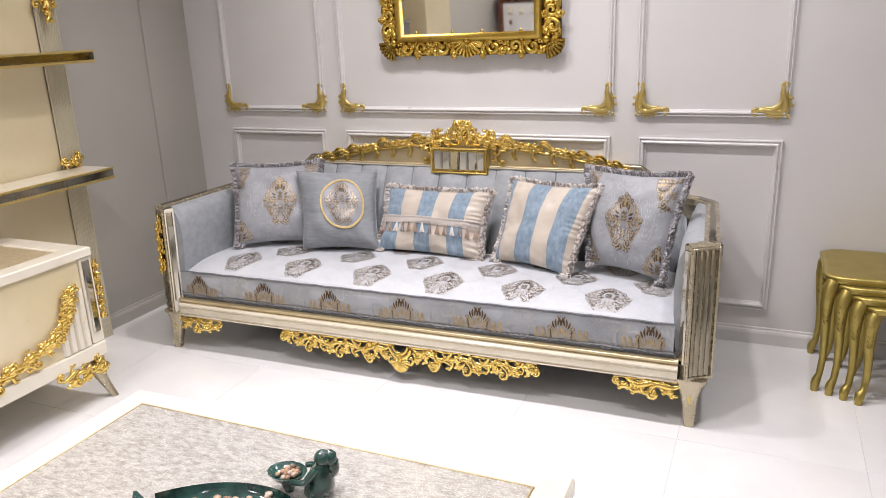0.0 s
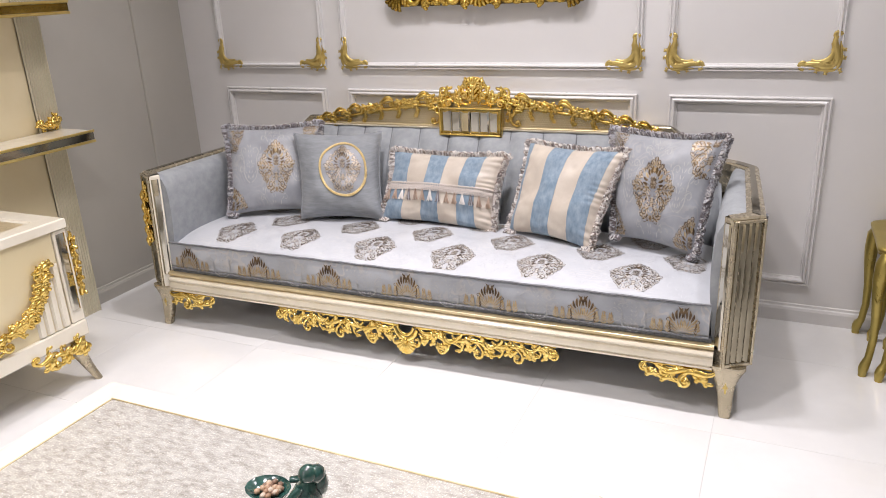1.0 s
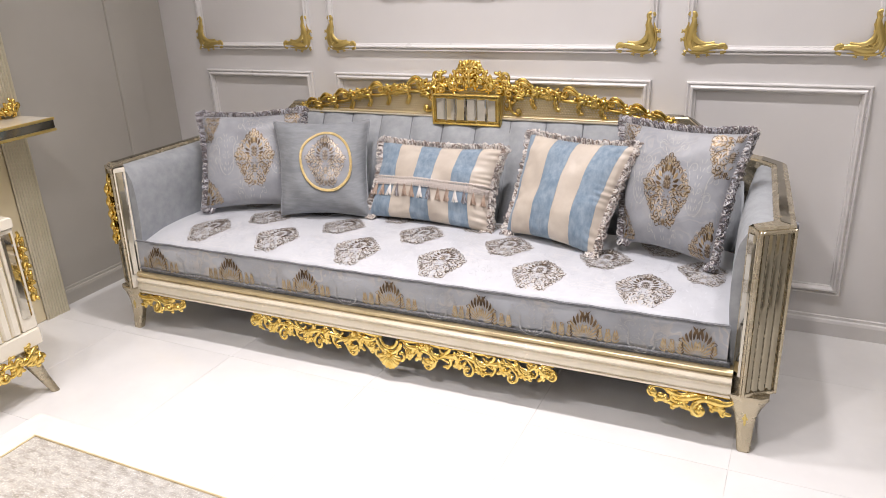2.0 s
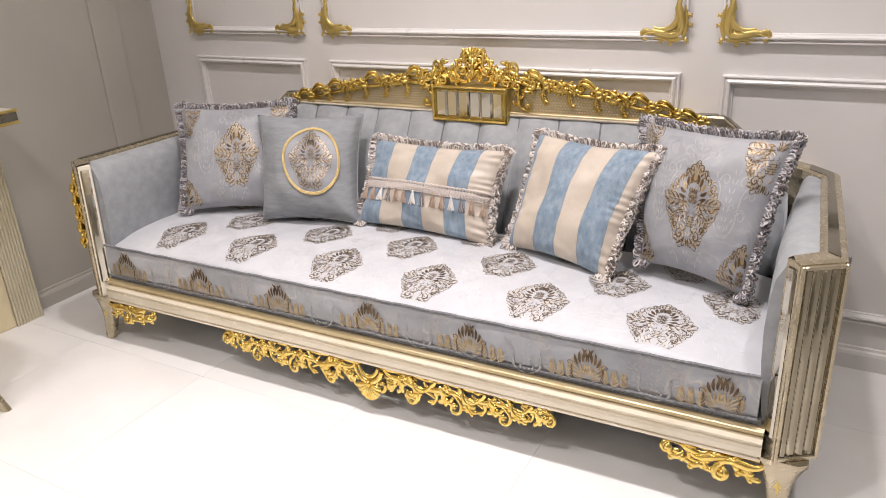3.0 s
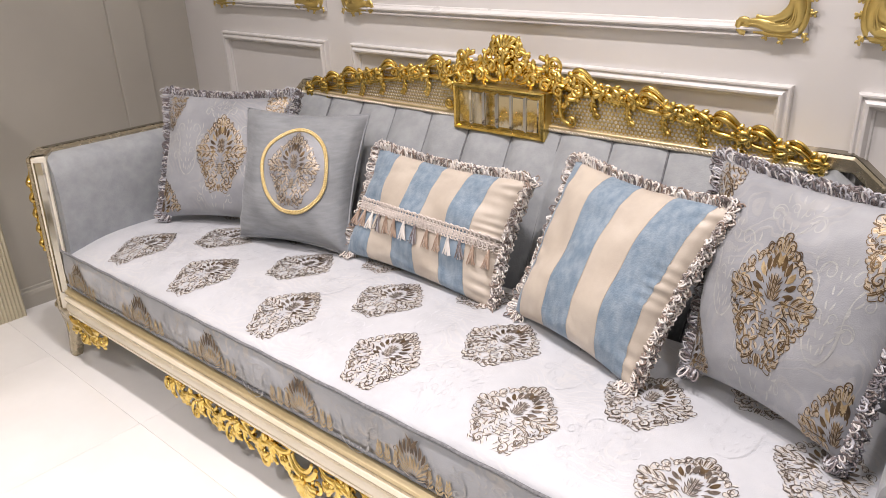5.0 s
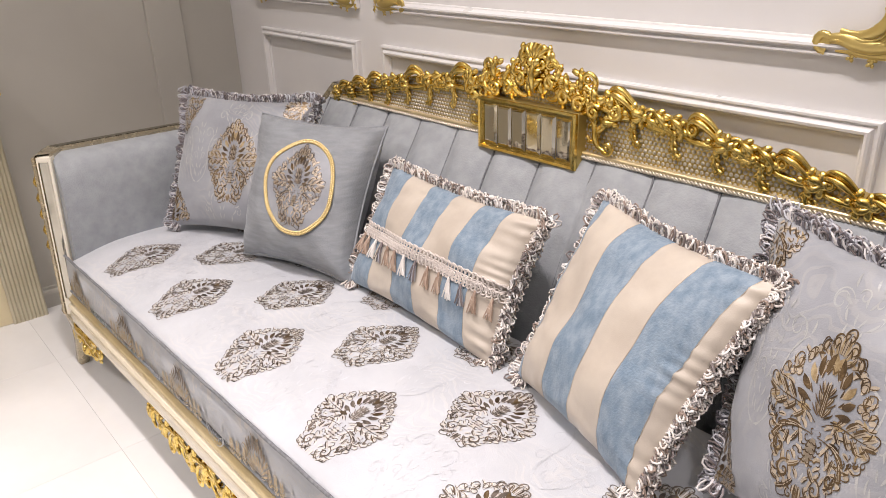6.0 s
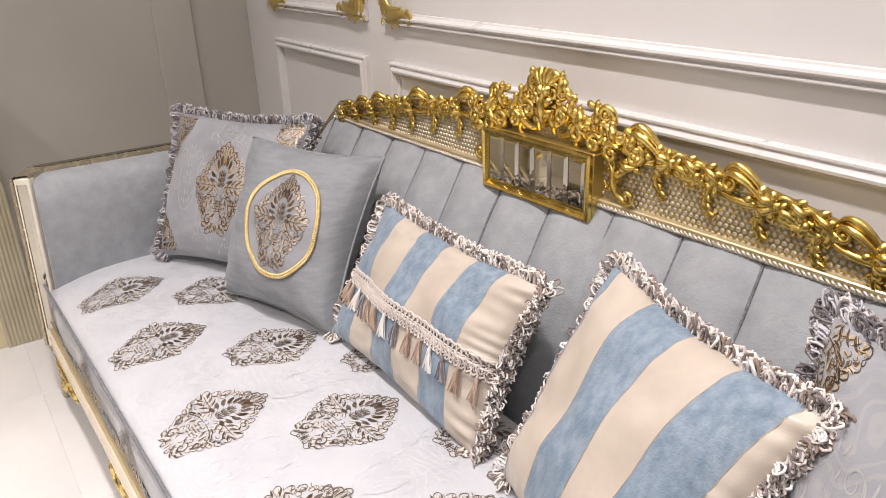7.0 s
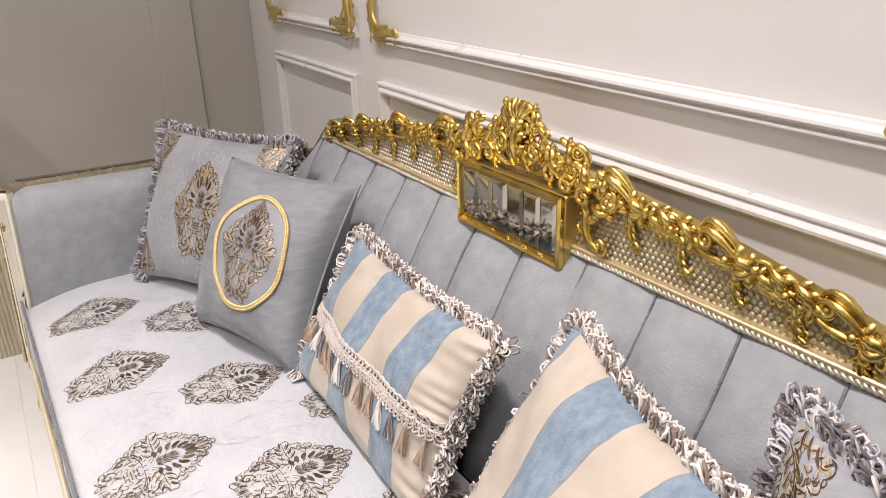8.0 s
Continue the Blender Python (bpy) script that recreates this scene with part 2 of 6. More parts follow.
# ---- mesh helpers ----
class Shape:
    """Collects vertices and faces for one mesh."""

    def __init__(self):
        self.v, self.f, self.m = [], [], []
        self.crisp = 72

    def grid(self, pts, close=False, flip=False, slot=0):
        """pts: rows of points; close joins the last column to the first."""
        k, rows, cols = len(self.v), len(pts), len(pts[0])
        for row in pts:
            self.v.extend(tuple(p) for p in row)
        for i in range(rows - 1):
            for j in range(cols if close else cols - 1):
                j2 = (j + 1) % cols
                q = (k + i * cols + j, k + i * cols + j2, k + (i + 1) * cols + j2, k + (i + 1) * cols + j)
                self.f.append(q[::-1] if flip else q)
                self.m.append(slot(i, j) if callable(slot) else slot)

    def face(self, pts, slot=0):
        k = len(self.v)
        self.v.extend(tuple(p) for p in pts)
        self.f.append(tuple(range(k, k + len(pts))))
        self.m.append(slot)

    def tube(self, pts, radii, sides=6, squash=1.0, out=None):
        """A tapered tube along pts, its thickness across `out` scaled by squash."""
        P = [Vector(p) for p in pts]
        rows = []
        for i, p in enumerate(P):
            t = (P[min(i + 1, len(P) - 1)] - P[max(i - 1, 0)]).normalized()
            o = Vector(out) if out else (Vector((0, 0, 1)) if abs(t.z) < 0.9 else Vector((1, 0, 0)))
            a = t.cross(o)
            a = a.normalized() if a.length > 1e-6 else Vector((1, 0, 0))
            b = a.cross(t).normalized()
            r = radii[i] if hasattr(radii, "__len__") else radii
            rows.append([p + a * (r * math.cos(2 * math.pi * j / sides)) + b * (r * squash * math.sin(2 * math.pi * j / sides)) for j in range(sides)])
        self.grid(rows, close=True)
        self.face(rows[0][::-1])
        self.face(rows[-1])

    def box(self, x0, x1, y0, y1, z0, z1, c=0.003):
        """A box with chamfered edges."""
        self.crisp = 35
        def ring(z, e):
            a, b, p, q = x0 + e, x1 - e, y0 + e, y1 - e
            return [(a + c, p, z), (b - c, p, z), (b, p + c, z), (b, q - c, z), (b - c, q, z), (a + c, q, z), (a, q - c, z), (a, p + c, z)]
        rows = [ring(z0, c), ring(z0 + c, 0), ring(z1 - c, 0), ring(z1, c)]
        self.grid(rows, close=True)
        self.face(rows[0][::-1])
        self.face(rows[-1])

    def ball(self, p, rx, ry, rz, seg=8, rings=5):
        rows = []
        for i in range(rings + 1):
            a = math.pi * i / rings - math.pi / 2
            rows.append([(p[0] + rx * math.cos(a) * math.cos(2 * math.pi * j / seg), p[1] + ry * math.cos(a) * math.sin(2 * math.pi * j / seg), p[2] + rz * math.sin(a)) for j in range(seg)])
        self.grid(rows, close=True)

    def mapped(self, fn):
        self.v = [tuple(fn(*p)) for p in self.v]
        return self


def mesh_of(name, s, mats, smooth=True):
    me = bpy.data.meshes.new(name)
    me.from_pydata(s.v, [], s.f)
    mats = mats if isinstance(mats, (list, tuple)) else [mats]
    for m in mats:
        me.materials.append(m)
    if len(mats) > 1:
        me.polygons.foreach_set("material_index", s.m)
    bm = bmesh.new()
    bm.from_mesh(me)
    bmesh.ops.recalc_face_normals(bm, faces=bm.faces)
    bm.to_mesh(me)
    bm.free()
    if smooth:
        me.polygons.foreach_set("use_smooth", [True] * len(me.polygons))
        me.set_sharp_from_angle(angle=radians(s.crisp))
    me.update()
    return me


def part(name, s, m, parent, label="", smooth=True):
    """One mesh under a thing or under a part; its vertices are in world metres."""
    ob = new(name, mesh_of(name, s, m, smooth) if isinstance(s, Shape) else s)
    ob.parent = parent
    if parent.parent is None:
        ob.matrix_parent_inverse = parent.matrix_basis.inverted()
    if label:
        ob["label"] = label
    return ob


def thing(name, at, label, category, group="", kind=""):
    ob = new(name)
    ob.location = at
    ob.empty_display_size = 0.1
    return tagged(ob, label, category, group, kind)


def solid(name, s, m, label="", category="", group="", kind="", smooth=True):
    """A thing made of one mesh."""
    return tagged(new(name, mesh_of(name, s, m, smooth)), label, category, group, kind)


# ---- ornament helpers: flat designs in (a, b), raised towards d ----
def spiral(ca, cb, r0, r1, t0, t1, n=16):
    out = []
    for i in range(n + 1):
        k = i / n
        r, t = r0 + (r1 - r0) * k ** 0.8, radians(t0 + (t1 - t0) * k)
        out.append((ca + r * math.cos(t), cb + r * math.sin(t)))
    return out


def bezier(p0, p1, p2, p3, n=10):
    out = []
    for i in range(n + 1):
        t = i / n
        u = 1 - t
        out.append(tuple(u ** 3 * a + 3 * u * u * t * b + 3 * u * t * t * c + t ** 3 * d for a, b, c, d in zip(p0, p1, p2, p3)))
    return out


def relief(s, pts, w, depth=0.0, rise=0.5, taper=(0.35, 1.0, 0.3), sides=6, hump=0.0):
    """A carved stem along flat points: half-width w, standing depth proud; coordinates (a, depth, b)."""
    n = len(pts) - 1
    rad, line = [], []
    for i, (a, b) in enumerate(pts):
        k = i / n
        f = taper[0] + (taper[1] - taper[0]) * min(1, k * 2) if k < 0.5 else taper[1] + (taper[2] - taper[1]) * (k - 0.5) * 2
        rad.append(w * f)
        line.append((a, -depth - hump * math.sin(math.pi * k), b))
    s.tube(line, rad, sides, rise, out=(0, 1, 0))


def acanthus(s, a, b, ang, length, w, depth=0.0, lobes=3, bend=0.5):
    """A carved leaf: a bowed spine with curling lobes on both sides."""
    def pt(r, off=0.0):
        t = radians(ang) + bend * r * r
        return (a + length * r * math.cos(t) - off * math.sin(t), b + length * r * math.sin(t) + off * math.cos(t))
    relief(s, [pt(i / 7) for i in range(8)], w, depth, 0.9, (0.6, 1.1, 0.6), 6, w * 0.8)
    for k in range(lobes):
        r = 0.18 + 0.62 * k / max(1, lobes - 1)
        for sg in (-1, 1):
            p0 = pt(r)
            p1 = pt(r + 0.14, sg * w * 1.2)
            p2 = pt(r + 0.27, sg * w * (1.8 - 0.7 * r))
            p3 = pt(r + 0.24, sg * w * (2.3 - 0.9 * r))
            relief(s, bezier(p0, p1, p2, p3, 5), w * 0.88, depth, 0.8, (0.9, 1.1, 0.75), 6, w * 0.4)


def shell(s, a, b, r, depth=0.0, ang0=200, ang1=340, ribs=7, w=None):
    w = w or r * 0.16
    for k in range(ribs):
        t = radians(ang0 + (ang1 - ang0) * k / (ribs - 1))
        relief(s, [(a + r * q * math.cos(t), b + r * q * math.sin(t)) for q in (0.1, 0.4, 0.75, 1.0)], w, depth, 0.9, (0.4, 0.9, 1.0), 6, w)
    s.ball((a, -depth - w, b), r * 0.22, r * 0.2, r * 0.22)


def s_scroll(s, a0, b0, a1, b1, w, depth=0.0, curl=0.35, side=1, leaves=True):
    """An S-shaped stem from one point to another that ends in curls."""
    d = math.hypot(a1 - a0, b1 - b0)
    ang = math.degrees(math.atan2(b1 - b0, a1 - a0))
    ux, uy = (a1 - a0) / d, (b1 - b0) / d
    nx, ny = -uy * side, ux * side
    h = d * 0.3
    relief(s, bezier((a0, b0), (a0 + ux * d * 0.3 + nx * h, b0 + uy * d * 0.3 + ny * h), (a1 - ux * d * 0.3 - nx * h, b1 - uy * d * 0.3 - ny * h), (a1, b1), 12), w, depth, 0.9, (0.5, 1.0, 0.7), 6, w * 0.5)
    r = d * curl * 0.5
    c = (a1 + nx * r, b1 + ny * r)
    st = ang - 90 * side
    relief(s, spiral(c[0], c[1], r, r * 0.22, st, st + 400 * side, 14), w * 0.75, depth, 0.9, (1.0, 0.9, 0.9), 6, w * 0.9)
    s.ball((c[0], -depth - w * 0.8, c[1]), w * 0.8, w * 0.8, w * 0.8, 6, 4)
    if leaves:
        acanthus(s, a0 + ux * d * 0.35, b0 + uy * d * 0.35, ang + 50 * side, d * 0.42, w * 0.62, depth, 2, 0.8 * side)
        acanthus(s, a0 + ux * d * 0.6, b0 + uy * d * 0.6, ang - 60 * side, d * 0.36, w * 0.55, depth, 2, -0.8 * side)


# ---- woven motifs: flat leaves in (a, b), laid on a surface ----
def blade(out, a, b, ang, length, w, bend=0.0, n=5):
    """A flat pointed leaf as a strip of (left, right) point pairs."""
    rows = []
    for i in range(n + 1):
        k = i / n
        t = radians(ang) + bend * k
        m = radians(ang) + bend * k * 0.5
        ca, cb = a + length * k * math.cos(m), b + length * k * math.sin(m)
        h = w * (math.sin(math.pi * min(1, 0.06 + k * 0.94)) ** 0.7)
        rows.append(((ca - h * math.sin(t), cb + h * math.cos(t)), (ca + h * math.sin(t), cb - h * math.cos(t))))
    out.append(rows)


def ribbon(out, pts, w):
    rows = []
    n = len(pts) - 1
    for i, (a, b) in enumerate(pts):
        p, q = pts[max(0, i - 1)], pts[min(n, i + 1)]
        d = math.hypot(q[0] - p[0], q[1] - p[1]) or 1
        nx, ny = -(q[1] - p[1]) / d, (q[0] - p[0]) / d
        h = w * (0.35 + 0.65 * math.sin(math.pi * (0.1 + 0.8 * i / n)))
        rows.append(((a + nx * h, b + ny * h), (a - nx * h, b - ny * h)))
    out.append(rows)


OGEE = [(1.22, 0.0), (1.13, 0.14), (1.00, 0.34), (0.82, 0.55), (0.60, 0.76), (0.34, 0.93), (0.06, 1.0), (-0.20, 0.98), (-0.42, 0.86), (-0.58, 0.70), (-0.74, 0.62), (-0.92, 0.58), (-1.08, 0.42), (-1.18, 0.12)]


def ogee(k):
    """A point on the right half of the pear-shaped outline, k from 0 at the tip to 1 at the foot."""
    f = k * (len(OGEE) - 1)
    i = min(int(f), len(OGEE) - 2)
    (b0, a0), (b1, a1) = OGEE[i], OGEE[i + 1]
    f -= i
    return a0 + (a1 - a0) * f, b0 + (b1 - b0) * f


def damask():
    """One palmette about 2 wide and 2.5 high, as lists of strips: dark, gold and pale threads."""
    hd, hg, hs = [], [], []

    def leaf(a, b, ang, length, w, bend=0.0, main=None):
        """A pale leaf with a dark shaded flank and a fine vein."""
        t = radians(ang)
        sgn = 1 if bend >= 0 else -1
        blade(hs, a, b, ang, length, w, bend)
        blade(main if main is not None else hd, a + 0.85 * w * sgn * math.sin(t), b - 0.85 * w * sgn * math.cos(t), ang - 4 * sgn, length * 1.0, w * 0.52, bend * 1.1)
        ribbon(hd, bezier((a, b), (a + length * 0.3 * math.cos(t), b + length * 0.3 * math.sin(t)), (a + length * 0.6 * math.cos(t + bend * 0.3), b + length * 0.6 * math.sin(t + bend * 0.3)), (a + length * 0.8 * math.cos(t + bend * 0.4), b + length * 0.8 * math.sin(t + bend * 0.4)), 4), 0.006)

    def volute(a, b, r, t0, t1, w=0.017):
        ribbon(hd, spiral(a, b, r, r * 0.18, t0, t1, 14), w)
        ribbon(hs, spiral(a, b, r * 0.80, r * 0.12, t0, t1, 12), w * 0.9)

    # uneven rim of small leaf bows along the outline
    rnd = random.Random(21)
    n = 15
    for i in range(n):
        (a0, b0), (a1, b1) = ogee((i + 0.08) / n), ogee((i + 0.92) / n)
        dx, dy = a1 - a0, b1 - b0
        out_ang = math.degrees(math.atan2(dx, -dy))
        bulge = rnd.uniform(0.35, 0.75)
        inset = rnd.uniform(0.88, 0.97)
        ca, cb = (a0 + a1) / 2 * inset, (b0 + b1) / 2 * inset
        ribbon(hd, bezier((a0 * inset, b0 * inset), (a0 * inset + 0.1 * dx - bulge * dy, b0 * inset + 0.1 * dy + bulge * dx), (ca - bulge * dy * 0.9, cb + bulge * dx * 0.9), (a1 * inset, b1 * inset), 6), 0.0095)
        blade(hs, ca * 0.93, cb * 0.94, out_ang + rnd.uniform(-30, 30), 0.12, 0.034, 0.5)
        blade(hd, ca * 0.90, cb * 0.92, out_ang + 35, 0.12, 0.015, 0.7)
        if i % 3:
            blade(hg if i % 2 else hd, ca * 0.84, cb * 0.88, out_ang - 50, 0.13, 0.018, -0.8)
    # even filigree of small curls and leaves over the ground
    row = 0
    b = -1.04
    while b < 1.0:
        a = 0.05 + 0.06 * (row % 2)
        while a < 0.90:
            k = min(range(60), key=lambda q: abs(ogee(q / 59)[1] - b)) / 59
            if a < ogee(k)[0] * 0.82 and (a / 0.52) ** 2 + ((b - 0.36) / 0.34) ** 2 > 1:
                g = 70 - 75 * a + rnd.uniform(-30, 30)
                if rnd.random() < 0.35:
                    ribbon(hd, spiral(a, b, rnd.uniform(0.045, 0.06), 0.012, g - 150, g + 60, 7), 0.0075)
                else:
                    bd = rnd.uniform(-1.0, 1.0)
                    blade(hs, a, b - 0.03, g, 0.15, 0.032, bd, 4)
                    blade(hd, a + 0.026, b - 0.03, g - 5, 0.13, 0.0085, bd, 4)
            a += 0.12
        b += 0.11
        row += 1
    # scalloped crown at the tip
    for ca, cb, r, t0, t1 in ((0.0, 1.14, 0.10, 90, -60), (0.15, 1.02, 0.10, 120, -70), (0.30, 0.88, 0.10, 120, -60)):
        ribbon(hd, spiral(ca, cb, r, r * 0.8, t0, t1, 9), 0.015)
        ribbon(hs, spiral(ca, cb, r * 0.6, r * 0.4, t0, t1, 7), 0.020)
    leaf(0.02, 0.88, 86, 0.24, 0.035, 0.1, hg)
    leaf(0.07, 0.86, 58, 0.24, 0.032, 0.6, hg)
    leaf(0.14, 0.80, 36, 0.20, 0.030, 0.8)
    # the plumed heart: dark serrated leaves that fan round an open middle
    for k in range(7):
        t = 84 - 21 * k
        ca, cb = 0.27 * math.cos(radians(t)), 0.30 + 0.33 * math.sin(radians(t))
        ln = 0.30 - 0.016 * k
        blade(hd if k % 3 else hg, ca, cb, t + 22, ln, 0.050, 0.45)
        blade(hs, ca * 0.90, cb - 0.015, t + 34, ln * 0.86, 0.026, 0.5)
        blade(hd, ca * 0.80, cb - 0.02, t + 40, ln * 0.55, 0.013, 0.5)
    # filigree inside the heart
    for cb, ln in ((0.04, 0.22), (0.18, 0.22), (0.32, 0.20)):
        leaf(0.0, cb, 88, ln, 0.026, 0.05)
        leaf(0.02, cb + 0.02, 52, ln * 0.9, 0.024, 0.4)
        blade(hd, 0.05, cb, 30, ln * 0.8, 0.013, 0.5)
    # small net flowers between the heart and the rim
    for ca, cb in ((0.50, 0.66), (0.60, 0.53), (0.42, 0.80), (0.66, 0.38), (0.55, 0.42)):
        for q in range(5):
            blade(hs, ca, cb, 72 * q, 0.062, 0.017)
        ribbon(hd, spiral(ca, cb, 0.062, 0.050, 20, 330, 9), 0.007)
    # wide side sprays
    ribbon(hd, bezier((0.06, -0.06), (0.30, 0.16), (0.55, 0.02), (0.86, 0.10), 10), 0.009)
    for k, (ca, cb, g, ln, w, bd) in enumerate(((0.30, 0.06, 62, 0.22, 0.036, -0.5), (0.46, 0.08, 56, 0.24, 0.040, -0.6), (0.62, 0.08, 52, 0.24, 0.040, -0.6), (0.78, 0.10, 40, 0.24, 0.042, -0.3), (0.84, 0.08, 5, 0.20, 0.040, 0.3), (0.76, 0.05, -36, 0.22, 0.040, 0.5), (0.60, 0.04, -48, 0.24, 0.040, 0.6), (0.44, 0.05, -56, 0.24, 0.038, 0.6), (0.28, 0.02, -60, 0.22, 0.034, 0.6))):
        leaf(ca, cb, g, ln, w, bd, hg if k in (3, 5) else hd)
    for k in range(5):
        ribbon(hd, spiral(0.90 - 0.10 * k, -0.16 - 0.05 * k, 0.052, 0.02, 60, -220, 8), 0.010)
    # lower curling leaves
    ribbon(hd, bezier((0.05, -0.22), (0.34, -0.20), (0.58, -0.30), (0.60, -0.48), 10), 0.010)
    for ca, cb, g, ln, w, bd in ((0.26, -0.22, 10, 0.24, 0.034, -0.7), (0.42, -0.27, -8, 0.24, 0.036, -0.7), (0.56, -0.38, -40, 0.22, 0.036, -0.7), (0.44, -0.34, -100, 0.20, 0.032, 0.6), (0.28, -0.28, -80, 0.20, 0.032, 0.6)):
        leaf(ca, cb, g, ln, w, bd)
    volute(0.50, -0.58, 0.14, 70, -330)
    # pinecone
    for r in range(5):
        for c in range(2):
            ca, cb = 0.035 + 0.07 * c + 0.035 * (r % 2), -0.30 - 0.065 * r
            if ca < 0.17:
                ribbon(hd, spiral(ca, cb, 0.034, 0.030, 200, 350, 5), 0.009)
    blade(hs, 0.0, -0.26, -90, 0.36, 0.09)
    # foot: volutes and a fleur
    volute(0.30, -0.84, 0.16, 110, -300, 0.019)
    for ca, cb, g, ln, w, bd in ((0.10, -0.62, -50, 0.22, 0.032, 0.6), (0.12, -0.88, -60, 0.24, 0.034, 0.5), (0.0, -0.92, -88, 0.24, 0.036, 0.05), (0.24, -1.02, -40, 0.18, 0.030, 0.6), (0.36, -1.0, 0, 0.15, 0.028, 0.6)):
        leaf(ca, cb, g, ln, w, bd)
    volute(0.12, -1.10, 0.07, 60, -300, 0.013)
    out = []
    for src in (hd, hg, hs):
        out.append(src + [[((-r[0], r[1]), (-l[0], l[1])) for l, r in rows] for rows in src])
    return out


DAMASK_STRIPS = damask()


def mirrored(groups):
    return [src + [[((-r[0], r[1]), (-l[0], l[1])) for l, r in rows] for rows in src] for src in groups]


def fan():
    """The plume on the seat's front band: leaves that fan up from the lower edge, with side sprays."""
    hd, hg, hs = [], [], []
    for k in range(6):
        t = 84 - 14 * k
        c, sn = math.cos(radians(t)), math.sin(radians(t))
        blade(hd if k < 4 else hg, 0.34 * c, 0.02 + 0.44 * sn, t + 16, 0.50 - 0.05 * k, 0.040, 0.55)
        blade(hs, 0.30 * c + 0.02, 0.0 + 0.40 * sn, t + 8, 0.50 - 0.05 * k, 0.018, 0.55)
        blade(hg, 0.16 * c, -0.16 + 0.22 * sn, t + 8, 0.36, 0.024, 0.4)
        blade(hs, 0.10 * c + 0.02, -0.22 + 0.16 * sn, t, 0.30, 0.013, 0.4)
    # side sprays, each a stem with paired leaves
    for st, (sa, sb, g0, g1) in enumerate(((0.40, -0.22, 62, 110), (0.66, -0.24, 50, 100), (0.90, -0.22, 70, 120))):
        ribbon(hg, bezier((sa, sb), (sa + 0.10, sb + 0.14), (sa + 0.10, sb + 0.28), (sa + 0.02, sb + 0.42), 6), 0.012)
        for k in range(4):
            y = sb + 0.06 + 0.10 * k
            blade(hg, sa + 0.06, y, 30 + 10 * k, 0.19, 0.026, 0.7)
            blade(hs, sa + 0.05, y - 0.02, 20 + 10 * k, 0.16, 0.010, 0.7)
            blade(hd if st == 0 else hg, sa + 0.05, y, 140 - 8 * k, 0.17, 0.022, -0.7)
    ribbon(hd, spiral(0.48, 0.34, 0.11, 0.03, 220, -120, 12), 0.011)
    ribbon(hg, spiral(0.74, 0.26, 0.09, 0.02, 220, -120, 12), 0.011)
    return mirrored((hd, hg, hs))


FAN_STRIPS = fan()
DENSE = (DAMASK_STRIPS, FAN_STRIPS)


def arabesque():
    """A mirrored pair of thin scrolls with leaves, for the ground between the palmettes."""
    half = []
    for r in (0.0, 0.10, 0.20, 0.30):
        ribbon(half, bezier((0.04 + r * 0.3, -1.15), (1.05 - r, -0.75), (0.0 + r, 0.05), (0.78 - r * 0.6, 0.62 - r * 0.4), 16), 0.015)
    for c, r0, t0, t1 in (((0.40, 0.66), 0.24, -20, 400), ((0.40, 0.66), 0.34, -60, 170), ((0.66, -0.42), 0.22, 200, -200), ((0.66, -0.42), 0.31, 160, -90), ((0.20, -0.2), 0.15, 0, 380), ((0.85, 0.25), 0.16, 90, -250)):
        ribbon(half, spiral(c[0], c[1], r0, r0 * 0.3, t0, t1, 16), 0.015)
    for k in range(7):
        blade(half, 0.18 + 0.1 * k, -0.9 + 0.26 * k, 60 - 30 * (k % 3), 0.24, 0.028, 0.8)
        blade(half, 0.05, -0.95 + 0.3 * k, 55, 0.2, 0.026, 0.5)
    return [rows for rows in half] + [[((-r[0], r[1]), (-l[0], l[1])) for l, r in rows] for rows in half], [], []


ARABESQUE = arabesque()


def weave(name, parent, place, keep=None, mats=(THREAD_DARK, THREAD_GOLD, THREAD_SILVER), strips=DAMASK_STRIPS, label=""):
    """Lays a motif on a surface: place(a, b, lift) gives the world point; one mesh with three threads."""
    s = Shape()
    for slot, group in enumerate(strips):
        lift = (0.0010, 0.0009, 0.0007)[slot] if strips in DENSE else 0.0004
        for rows in group:
            pts = []
            for pair in rows:
                pts.append([place(p[0], p[1], lift) for p in pair])
            if keep and not all(keep(*p) for pair in rows for p in pair):
                continue
            s.grid(pts, slot=slot)
    ob = part(name, s, list(mats), parent, label)
    if strips is ARABESQUE:
        ob["kind"] = "stuff"
    return ob


# ---- the room ----
WX0, WX1, WY0, WY1 = -2.85, 2.6, -3.6, 3.48


def slab(name, x0, x1, y0, y1, z0, z1, m, label, category):
    s = Shape()
    s.box(x0, x1, y0, y1, z0, z1, 0.002)
    return solid(name, s, m, label, category, kind="structure", smooth=False)


wall_back = slab("wall_north", WX0 - 0.15, WX1 + 0.15, WY1, WY1 + 0.15, 0, CEIL, WALL, "white painted panelled wall with gold corner ornaments", "wall")
wall_left = slab("wall_west", WX0 - 0.15, WX0, WY0 - 0.15, WY1, 0, CEIL, WALL_SIDE_DIM, "pale warm side wall, its paint darkened for dim light", "wall")
slab("wall_east", WX1, WX1 + 0.15, WY0 - 0.15, WY1, 0, CEIL, WALL_SIDE_DIM, "pale painted plain wall", "wall")
slab("wall_south", WX0, WX1, WY0 - 0.15, WY0, 0, CEIL, WALL, "pale painted plain wall", "wall")
slab("ceiling", WX0 - 0.15, WX1 + 0.15, WY0 - 0.15, WY1 + 0.15, CEIL, CEIL + 0.1, CEILING, "white painted flat ceiling", "ceiling")
